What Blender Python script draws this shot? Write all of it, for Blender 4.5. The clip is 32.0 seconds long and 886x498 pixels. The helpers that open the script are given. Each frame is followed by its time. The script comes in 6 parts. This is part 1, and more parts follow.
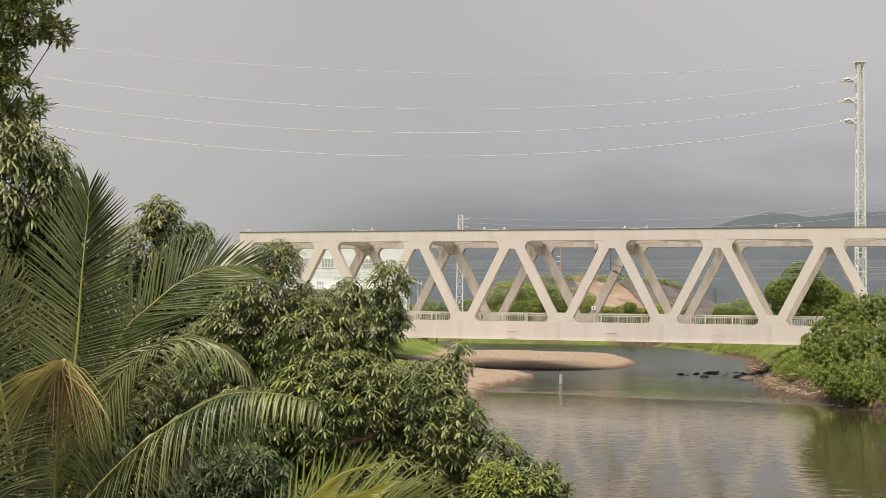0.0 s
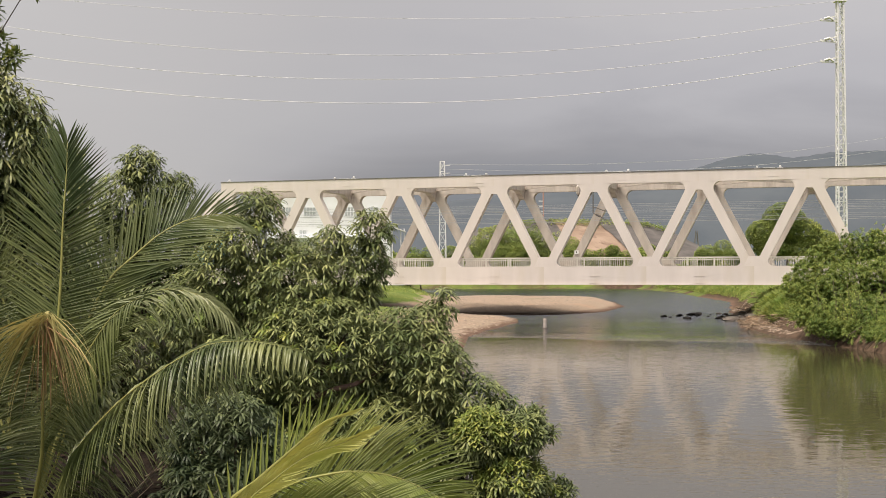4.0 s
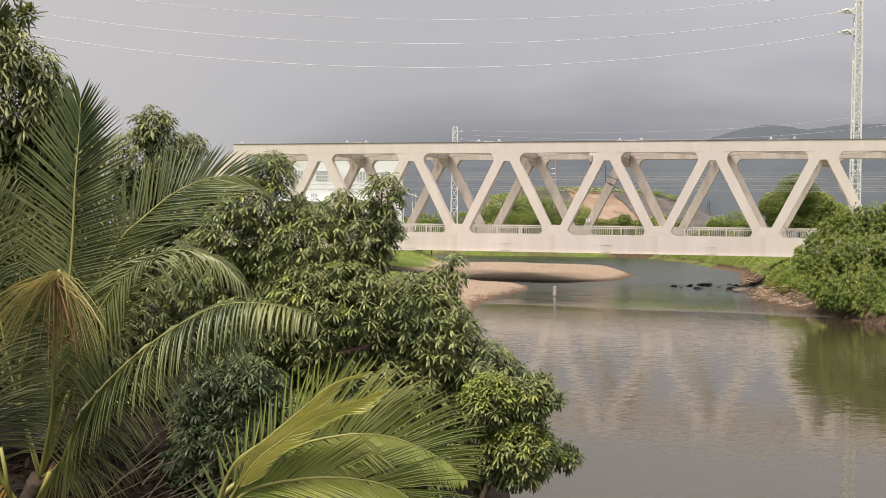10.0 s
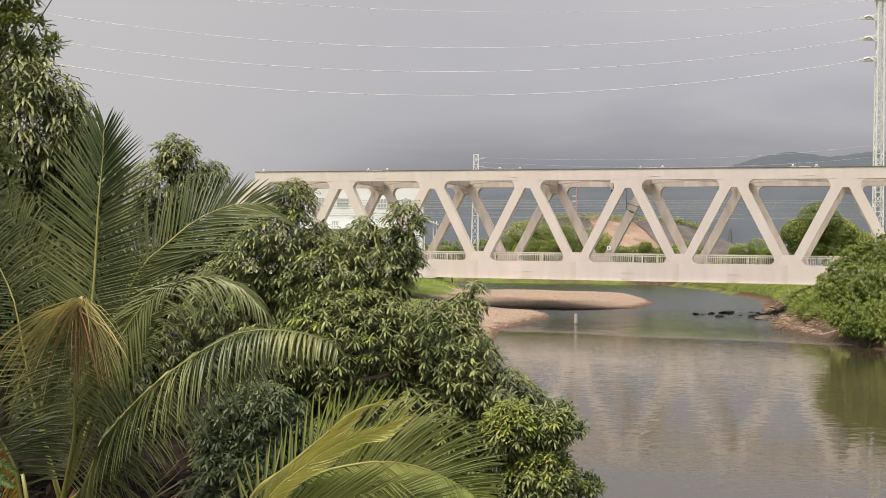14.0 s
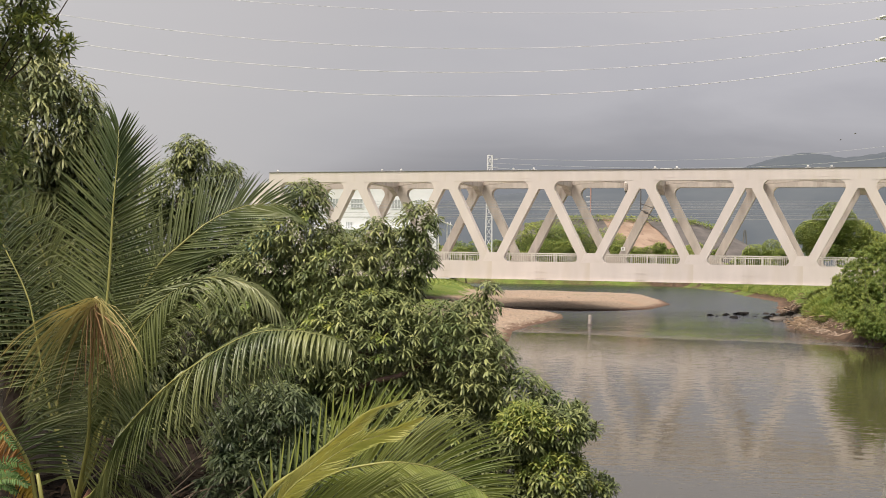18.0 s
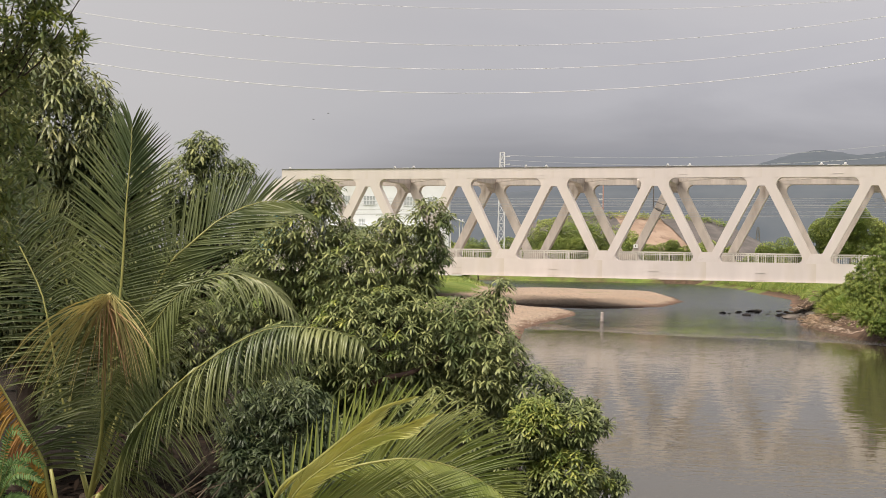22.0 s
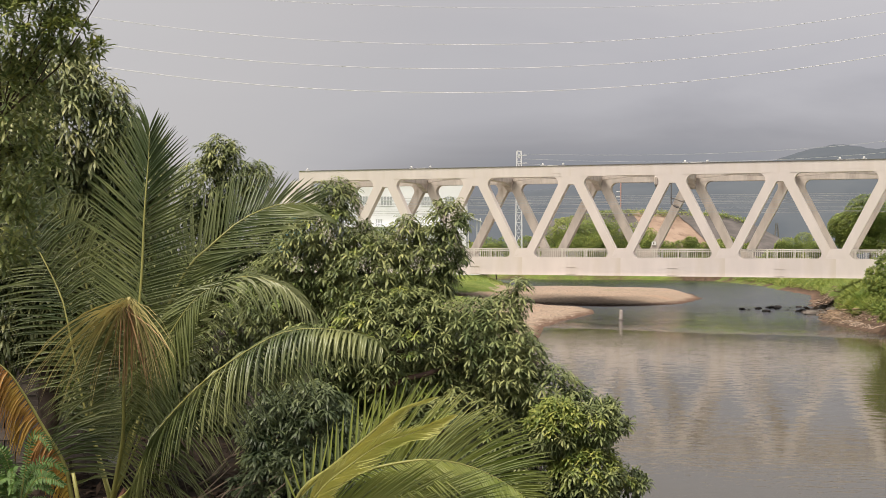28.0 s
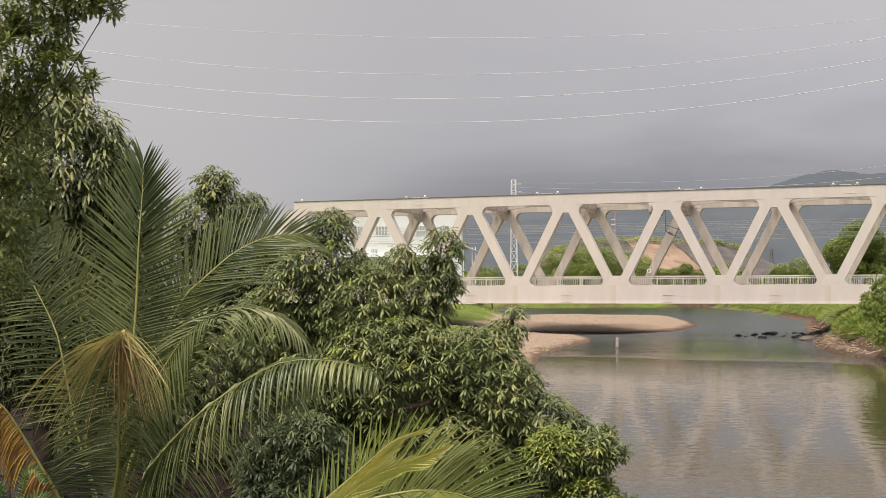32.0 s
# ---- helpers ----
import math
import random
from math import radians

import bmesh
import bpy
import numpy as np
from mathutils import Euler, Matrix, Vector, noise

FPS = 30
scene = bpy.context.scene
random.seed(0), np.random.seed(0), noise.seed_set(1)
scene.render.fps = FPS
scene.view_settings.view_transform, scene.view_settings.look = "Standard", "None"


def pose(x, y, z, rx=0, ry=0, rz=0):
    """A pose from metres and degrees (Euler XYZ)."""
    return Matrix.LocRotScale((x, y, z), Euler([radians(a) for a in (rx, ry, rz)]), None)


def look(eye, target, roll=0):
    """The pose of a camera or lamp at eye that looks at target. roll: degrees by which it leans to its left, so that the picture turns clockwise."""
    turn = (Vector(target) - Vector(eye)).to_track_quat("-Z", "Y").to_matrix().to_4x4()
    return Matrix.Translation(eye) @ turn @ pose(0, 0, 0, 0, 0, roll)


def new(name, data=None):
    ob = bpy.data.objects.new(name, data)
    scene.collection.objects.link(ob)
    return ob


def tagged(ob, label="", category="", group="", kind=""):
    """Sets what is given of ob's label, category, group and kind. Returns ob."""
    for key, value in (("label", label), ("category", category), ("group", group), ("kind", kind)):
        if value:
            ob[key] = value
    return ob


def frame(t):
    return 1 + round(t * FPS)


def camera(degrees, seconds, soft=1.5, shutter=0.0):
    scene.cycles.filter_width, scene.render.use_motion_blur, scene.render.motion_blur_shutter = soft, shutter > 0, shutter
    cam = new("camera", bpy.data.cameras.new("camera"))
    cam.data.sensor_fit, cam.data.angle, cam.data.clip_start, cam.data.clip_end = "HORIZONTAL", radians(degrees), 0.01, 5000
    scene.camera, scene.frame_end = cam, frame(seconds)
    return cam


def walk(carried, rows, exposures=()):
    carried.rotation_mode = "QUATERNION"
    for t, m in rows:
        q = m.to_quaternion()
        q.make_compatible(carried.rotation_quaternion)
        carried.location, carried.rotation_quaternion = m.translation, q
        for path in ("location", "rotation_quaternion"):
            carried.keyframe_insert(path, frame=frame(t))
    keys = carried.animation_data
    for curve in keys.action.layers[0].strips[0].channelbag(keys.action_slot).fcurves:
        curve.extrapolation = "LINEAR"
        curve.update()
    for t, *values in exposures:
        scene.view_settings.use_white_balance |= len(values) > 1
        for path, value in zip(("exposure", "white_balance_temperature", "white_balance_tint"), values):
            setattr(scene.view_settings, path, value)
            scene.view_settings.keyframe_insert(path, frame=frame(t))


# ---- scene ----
cam = camera(39.0, 32.0, soft=0.6)
# seconds, place, then pitch, lean and yaw in degrees
ROWS = [
    (0, 0.003, -0.001, 5.898, 3.234, -0.831, 0.004),
    (0.5, 0.003, -0.000, 5.897, 3.248, -0.780, -0.142),
    (1, 0.004, 0.001, 5.894, 3.193, -0.711, -0.222),
    (1.5, 0.006, 0.002, 5.891, 2.923, -0.208, -0.299),
    (2, 0.008, 0.004, 5.887, 2.231, 0.266, -0.447),
    (2.5, 0.009, 0.004, 5.885, 1.392, 0.272, -0.504),
    (3, 0.009, 0.004, 5.885, 1.101, 0.174, -0.606),
    (3.5, 0.009, 0.004, 5.886, 0.896, 0.169, -0.704),
    (5.5, 0.014, 0.003, 5.891, 0.581, 0.358, -0.912),
    (6, 0.015, 0.003, 5.890, 0.292, 0.722, -0.881),
    (6.5, 0.016, 0.004, 5.889, 0.072, 1.018, -0.901),
    (7, 0.016, 0.004, 5.887, -0.179, 0.926, -0.928),
    (7.5, 0.016, 0.003, 5.885, -0.576, 0.898, -0.912),
    (8, 0.016, 0.002, 5.883, -0.660, 0.624, -0.845),
    (8.5, 0.015, 0.001, 5.882, -0.681, -0.117, -0.685),
    (9, 0.014, 0.001, 5.881, -0.736, -0.488, -0.521),
    (9.5, 0.013, 0.002, 5.881, -0.738, -0.871, -0.362),
    (10, 0.013, 0.003, 5.881, -0.773, -0.833, -0.240),
    (10.5, 0.012, 0.003, 5.881, -1.012, -0.900, 0.023),
    (11, 0.011, 0.002, 5.881, -1.031, -0.871, 0.228),
    (11.5, 0.009, 0.001, 5.881, -0.675, -0.821, 0.371),
    (12, 0.009, 0.001, 5.882, -0.350, -0.807, 0.475),
    (12.5, 0.010, -0.000, 5.882, -0.089, -0.857, 0.512),
    (13, 0.011, -0.001, 5.883, 0.125, -0.790, 0.516),
    (13.5, 0.011, -0.001, 5.883, 0.292, -0.822, 0.655),
    (14, 0.011, -0.001, 5.882, 0.467, -0.877, 0.708),
    (14.5, 0.011, -0.000, 5.881, 0.451, -0.943, 0.745),
    (16.5, 0.015, 0.002, 5.880, 0.530, -0.827, 1.142),
    (17, 0.013, 0.002, 5.880, 0.472, -0.880, 1.219),
    (17.5, 0.012, 0.002, 5.880, 0.506, -0.889, 1.309),
    (18, 0.011, 0.002, 5.880, 0.491, -0.929, 1.340),
    (18.5, 0.012, 0.001, 5.880, 0.501, -1.001, 1.355),
    (19, 0.012, 0.001, 5.880, 0.518, -0.870, 1.416),
    (19.5, 0.012, -0.000, 5.879, 0.485, -0.944, 1.513),
    (20, 0.011, -0.001, 5.879, 0.407, -0.996, 1.609),
    (20.5, 0.010, -0.002, 5.879, 0.335, -0.973, 1.663),
    (21, 0.010, -0.002, 5.880, 0.368, -0.975, 1.720),
    (21.5, 0.011, -0.002, 5.880, 0.371, -0.967, 1.800),
    (22, 0.012, -0.002, 5.879, 0.344, -1.027, 1.903),
    (22.5, 0.012, -0.002, 5.878, 0.265, -1.232, 2.041),
    (23, 0.013, -0.002, 5.877, 0.190, -1.255, 2.088),
    (23.5, 0.013, -0.002, 5.877, 0.168, -1.275, 2.166),
    (24, 0.013, -0.002, 5.878, 0.067, -1.334, 2.219),
    (24.5, 0.013, -0.002, 5.880, -0.022, -1.350, 2.311),
    (25, 0.013, -0.002, 5.881, 0.034, -1.390, 2.441),
    (25.5, 0.013, -0.002, 5.882, 0.100, -1.288, 2.466),
    (27.5, 0.012, -0.003, 5.885, 0.277, -0.567, 2.706),
    (28, 0.012, -0.003, 5.888, 0.319, -0.327, 2.722),
    (28.5, 0.014, -0.004, 5.892, 0.820, -0.116, 2.903),
    (29, 0.018, -0.004, 5.894, 1.284, 0.204, 2.840),
    (29.5, 0.022, -0.004, 5.894, 1.503, 0.567, 2.756),
    (30, 0.025, -0.004, 5.894, 1.570, 0.682, 2.734),
    (30.5, 0.026, -0.004, 5.893, 1.551, 0.760, 2.666),
    (31, 0.025, -0.003, 5.891, 1.532, 0.769, 2.565),
    (31.5, 0.023, -0.003, 5.890, 1.553, 0.444, 2.559),
    (32, 0.022, -0.003, 5.890, 1.662, 0.235, 2.519),
]
walk(cam, [(t, pose(x, y, z, 90 + pitch, lean, yaw)) for t, x, y, z, pitch, lean, yaw in ROWS],
     exposures=[(0.0, -0.08, 6650, 7), (3.5, -0.03, 6600, 9), (6.0, 0.05, 6500, 10), (10.0, 0.04, 6500, 10), (14.0, 0.0, 6500, 10), (19.0, 0.02, 6500, 10), (25.5, 0.05, 6500, 10), (29.0, 0.0, 6500, 10), (32.0, -0.05, 6500, 10)])

# ---- light ----
SUN_UP, SUN_ROUND = 64.0, 222.0    # degrees; the sun stands behind the camera, to its left


def make_world():
    w = bpy.data.worlds.new("sky")
    scene.world = w
    w.use_nodes = True
    nt = w.node_tree
    nt.nodes.clear()
    N, L = nt.nodes.new, nt.links.new
    out, bg = N("ShaderNodeOutputWorld"), N("ShaderNodeBackground")
    tc, sep = N("ShaderNodeTexCoord"), N("ShaderNodeSeparateXYZ")
    L(tc.outputs["Generated"], sep.inputs[0])
    sky = N("ShaderNodeTexSky")
    sky.sky_type = "NISHITA"
    sky.sun_disc = False
    sky.sun_elevation, sky.sun_rotation = radians(SUN_UP), radians(SUN_ROUND)
    dim = N("ShaderNodeVectorMath")
    dim.operation = "SCALE"
    dim.inputs["Scale"].default_value = 0.012
    L(sky.outputs[0], dim.inputs[0])
    # cloud cover: broad banks, flatter towards the horizon
    mp = N("ShaderNodeMapping")
    mp.inputs["Scale"].default_value = (1.6, 1.6, 6.5)
    mp.inputs["Rotation"].default_value = (0.0, 0.16, 0.0)
    L(tc.outputs["Generated"], mp.inputs[0])
    n1 = N("ShaderNodeTexNoise")
    n1.inputs["Scale"].default_value, n1.inputs["Detail"].default_value, n1.inputs["Roughness"].default_value = 1.7, 7.0, 0.52
    n1.inputs["Distortion"].default_value = 0.5
    L(mp.outputs[0], n1.inputs["Vector"])
    ramp = N("ShaderNodeValToRGB")
    ramp.color_ramp.interpolation = "LINEAR"
    e = ramp.color_ramp.elements
    e[0].position, e[0].color = 0.0, (0.142, 0.152, 0.182, 1)
    e[1].position, e[1].color = 0.60, (0.64, 0.61, 0.585, 1)
    for p, c in ((0.05, (0.195, 0.194, 0.220)), (0.085, (0.278, 0.262, 0.280)), (0.13, (0.402, 0.382, 0.398)), (0.18, (0.458, 0.434, 0.440)), (0.26, (0.50, 0.47, 0.466))):
        x = e.new(p)
        x.color = (*c, 1)
    add = N("ShaderNodeMath")
    add.operation = "MULTIPLY_ADD"
    add.inputs[1].default_value, add.inputs[2].default_value = 0.12, -0.06
    L(n1.outputs["Fac"], add.inputs[0])
    lift = N("ShaderNodeMath")
    lift.operation = "ADD"
    L(sep.outputs["Z"], lift.inputs[0])
    L(add.outputs[0], lift.inputs[1])
    # the cloud is thinner towards the west
    west = N("ShaderNodeMapRange")
    west.interpolation_type = "SMOOTHSTEP"
    west.inputs["From Min"].default_value, west.inputs["From Max"].default_value = 0.04, -0.36
    west.inputs["To Min"].default_value, west.inputs["To Max"].default_value = 0.0, 0.18
    L(sep.outputs["X"], west.inputs["Value"])
    wide = N("ShaderNodeMath")
    wide.operation = "ADD"
    L(lift.outputs[0], wide.inputs[0])
    L(west.outputs[0], wide.inputs[1])
    L(wide.outputs[0], ramp.inputs[0])
    # the cover thins out behind the camera, where the sun stands
    back = N("ShaderNodeMapRange")
    back.inputs["From Min"].default_value, back.inputs["From Max"].default_value = 0.75, -0.8
    back.inputs["To Min"].default_value, back.inputs["To Max"].default_value = 1.0, 1.35
    L(sep.outputs["Y"], back.inputs["Value"])
    glow = N("ShaderNodeMapRange")
    glow.inputs["From Min"].default_value, glow.inputs["From Max"].default_value = 0.28, -0.08
    glow.inputs["To Min"].default_value, glow.inputs["To Max"].default_value = 1.13, 0.98
    L(sep.outputs["X"], glow.inputs["Value"])
    both = N("ShaderNodeMath")
    both.operation = "MULTIPLY"
    L(back.outputs[0], both.inputs[0])
    L(glow.outputs[0], both.inputs[1])
    mul = N("ShaderNodeVectorMath")
    mul.operation = "SCALE"
    L(ramp.outputs[0], mul.inputs[0])
    L(both.outputs[0], mul.inputs["Scale"])
    tot = N("ShaderNodeVectorMath")
    L(mul.outputs[0], tot.inputs[0])
    L(dim.outputs[0], tot.inputs[1])
    L(tot.outputs[0], bg.inputs[0])
    bg.inputs[1].default_value = 1.0
    L(bg.outputs[0], out.inputs[0])
    sun = new("sun", bpy.data.lights.new("sun", "SUN"))
    sun.data.energy, sun.data.angle, sun.data.color = 5.0, radians(30), (1.0, 0.89, 0.76)
    a, b = radians(SUN_UP), radians(SUN_ROUND)
    d = Vector((math.sin(b) * math.cos(a), math.cos(b) * math.cos(a), math.sin(a)))
    sun.matrix_world = look(d * 100, (0, 0, 0))


make_world()

# ---- materials ----


def material(name, colour, rough=0.6, metal=0.0, spread=0.25, scale=3.0, bump=0.0, bump_scale=40.0, second=None, object_random=0.0,
             island=0.0, translucent=0.0, spec=0.5, stain=None, stain_scale=0.4, stretch=(1, 1, 1), hue=0.0):
    m = bpy.data.materials.new(name)
    m.use_nodes = True
    nt = m.node_tree
    N, L = nt.nodes.new, nt.links.new
    b = nt.nodes["Principled BSDF"]
    out = nt.nodes["Material Output"]
    b.inputs["Roughness"].default_value, b.inputs["Metallic"].default_value = rough, metal
    b.inputs["Specular IOR Level"].default_value = spec
    tc, mp = N("ShaderNodeTexCoord"), N("ShaderNodeMapping")
    mp.inputs["Scale"].default_value = stretch
    L(tc.outputs["Object"], mp.inputs[0])
    n = N("ShaderNodeTexNoise")
    n.inputs["Scale"].default_value, n.inputs["Detail"].default_value = scale, 6.0
    L(mp.outputs[0], n.inputs["Vector"])
    mix = N("ShaderNodeMix")
    mix.data_type = "RGBA"
    c2 = second or tuple(c * (1 - spread) for c in colour)
    mix.inputs["A"].default_value, mix.inputs["B"].default_value = (*colour, 1), (*c2, 1)
    r = N("ShaderNodeMapRange")
    r.inputs["From Min"].default_value, r.inputs["From Max"].default_value = 0.35, 0.65
    L(n.outputs["Fac"], r.inputs["Value"])
    L(r.outputs[0], mix.inputs["Factor"])
    col = mix.outputs["Result"]
    if stain:
        s = N("ShaderNodeTexNoise")
        s.inputs["Scale"].default_value, s.inputs["Detail"].default_value = stain_scale, 8.0
        L(mp.outputs[0], s.inputs["Vector"])
        sr = N("ShaderNodeMapRange")
        sr.inputs["From Min"].default_value, sr.inputs["From Max"].default_value = 0.52, 0.72
        L(s.outputs["Fac"], sr.inputs["Value"])
        sm = N("ShaderNodeMix")
        sm.data_type = "RGBA"
        L(col, sm.inputs["A"])
        sm.inputs["B"].default_value = (*stain, 1)
        L(sr.outputs[0], sm.inputs["Factor"])
        col = sm.outputs["Result"]
    if island or object_random:
        hs = N("ShaderNodeHueSaturation")
        g = N("ShaderNodeNewGeometry") if island else N("ShaderNodeObjectInfo")
        o = g.outputs["Random Per Island"] if island else g.outputs["Random"]
        k = island or object_random
        v = N("ShaderNodeMapRange")
        v.inputs["To Min"].default_value, v.inputs["To Max"].default_value = 1 - k, 1 + k
        L(o, v.inputs["Value"])
        L(v.outputs[0], hs.inputs["Value"])
        if hue:
            h = N("ShaderNodeMapRange")
            h.inputs["To Min"].default_value, h.inputs["To Max"].default_value = 0.5 + hue, 0.5 - hue
            L(o, h.inputs["Value"])
            L(h.outputs[0], hs.inputs["Hue"])
        L(col, hs.inputs["Color"])
        col = hs.outputs[0]
    L(col, b.inputs["Base Color"])
    if bump:
        bn, bp = N("ShaderNodeTexNoise"), N("ShaderNodeBump")
        bn.inputs["Scale"].default_value, bn.inputs["Detail"].default_value = bump_scale, 4.0
        bp.inputs["Strength"].default_value, bp.inputs["Distance"].default_value = bump, 0.02
        L(mp.outputs[0], bn.inputs["Vector"])
        L(bn.outputs["Fac"], bp.inputs["Height"])
        L(bp.outputs[0], b.inputs["Normal"])
    if translucent:
        t, ms = N("ShaderNodeBsdfTranslucent"), N("ShaderNodeMixShader")
        L(col, t.inputs["Color"])
        ms.inputs[0].default_value = translucent
        L(b.outputs[0], ms.inputs[1])
        L(t.outputs[0], ms.inputs[2])
        L(ms.outputs[0], out.inputs["Surface"])
    return m


def ground_material():
    """Grass on the high ground, gravel and mud near the water, all uneven."""
    m = bpy.data.materials.new("ground")
    m.use_nodes = True
    nt = m.node_tree
    N, L = nt.nodes.new, nt.links.new
    b = nt.nodes["Principled BSDF"]
    b.inputs["Roughness"].default_value, b.inputs["Specular IOR Level"].default_value = 0.95, 0.15
    g, sep = N("ShaderNodeNewGeometry"), N("ShaderNodeSeparateXYZ")
    L(g.outputs["Position"], sep.inputs[0])

    def noise_fac(scale, detail=6.0):
        n = N("ShaderNodeTexNoise")
        n.inputs["Scale"].default_value, n.inputs["Detail"].default_value = scale, detail
        L(g.outputs["Position"], n.inputs["Vector"])
        return n.outputs["Fac"]

    def blend(fac, a, c):
        x = N("ShaderNodeMix")
        x.data_type = "RGBA"
        L(fac, x.inputs["Factor"])
        for v, k in ((a, "A"), (c, "B")):
            if isinstance(v, tuple):
                x.inputs[k].default_value = (*v, 1)
            else:
                L(v, x.inputs[k])
        return x.outputs["Result"]

    def span(v, lo, hi):
        r = N("ShaderNodeMapRange")
        r.inputs["From Min"].default_value, r.inputs["From Max"].default_value = lo, hi
        L(v, r.inputs["Value"])
        return r.outputs[0]

    grass = blend(span(noise_fac(0.35), 0.4, 0.62), (0.13, 0.19, 0.035), (0.23, 0.26, 0.07))
    grass = blend(span(noise_fac(5.0), 0.35, 0.7), grass, (0.08, 0.12, 0.025))
    sand = blend(span(noise_fac(3.0), 0.35, 0.65), (0.365, 0.285, 0.22), (0.25, 0.19, 0.14))
    sand = blend(span(noise_fac(0.25), 0.5, 0.75), sand, (0.37, 0.25, 0.18))
    wet = blend(span(noise_fac(1.0), 0.4, 0.6), (0.11, 0.066, 0.048), (0.16, 0.105, 0.075))
    jitter = N("ShaderNodeMath")
    jitter.operation = "MULTIPLY_ADD"
    jitter.inputs[1].default_value = 0.9
    L(noise_fac(0.22), jitter.inputs[0])
    L(sep.outputs["Z"], jitter.inputs[2])
    earth = blend(span(noise_fac(1.6), 0.4, 0.6), (0.06, 0.04, 0.028), (0.12, 0.08, 0.055))
    bank = N("ShaderNodeMath")
    bank.operation = "MULTIPLY"
    L(span(sep.outputs["X"], 26.0, 29.0), bank.inputs[0])
    L(span(sep.outputs["Y"], 122.0, 112.0), bank.inputs[1])
    upstream = N("ShaderNodeMath")
    upstream.operation = "MULTIPLY_ADD"
    L(span(sep.outputs["X"], 31.0, 34.0), upstream.inputs[0])
    L(span(sep.outputs["Y"], 133.0, 139.0), upstream.inputs[1])
    L(bank.outputs[0], upstream.inputs[2])
    upstream.use_clamp = True
    sand = blend(upstream.outputs[0], sand, earth)
    margin = N("ShaderNodeMath")
    margin.operation = "MULTIPLY_ADD"
    margin.inputs[1].default_value = -0.3
    L(noise_fac(0.9), margin.inputs[0])
    L(sep.outputs["Z"], margin.inputs[2])
    low = blend(span(margin.outputs[0], -0.02, 0.13), wet, sand)
    low = blend(bank.outputs[0], low, earth)
    # litter tone set near black to hold the shade under the trees
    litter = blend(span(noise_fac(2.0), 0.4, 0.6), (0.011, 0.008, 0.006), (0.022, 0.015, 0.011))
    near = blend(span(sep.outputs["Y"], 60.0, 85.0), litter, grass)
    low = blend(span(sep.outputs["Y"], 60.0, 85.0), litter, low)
    low = blend(span(sep.outputs["Y"], 224.0, 236.0), low, blend(span(noise_fac(0.12), 0.40, 0.60), grass, earth))
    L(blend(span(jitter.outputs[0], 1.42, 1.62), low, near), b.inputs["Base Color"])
    bp = N("ShaderNodeBump")
    bp.inputs["Strength"].default_value, bp.inputs["Distance"].default_value = 0.8, 0.15
    L(noise_fac(3.5, 8.0), bp.inputs["Height"])
    L(bp.outputs[0], b.inputs["Normal"])
    return m


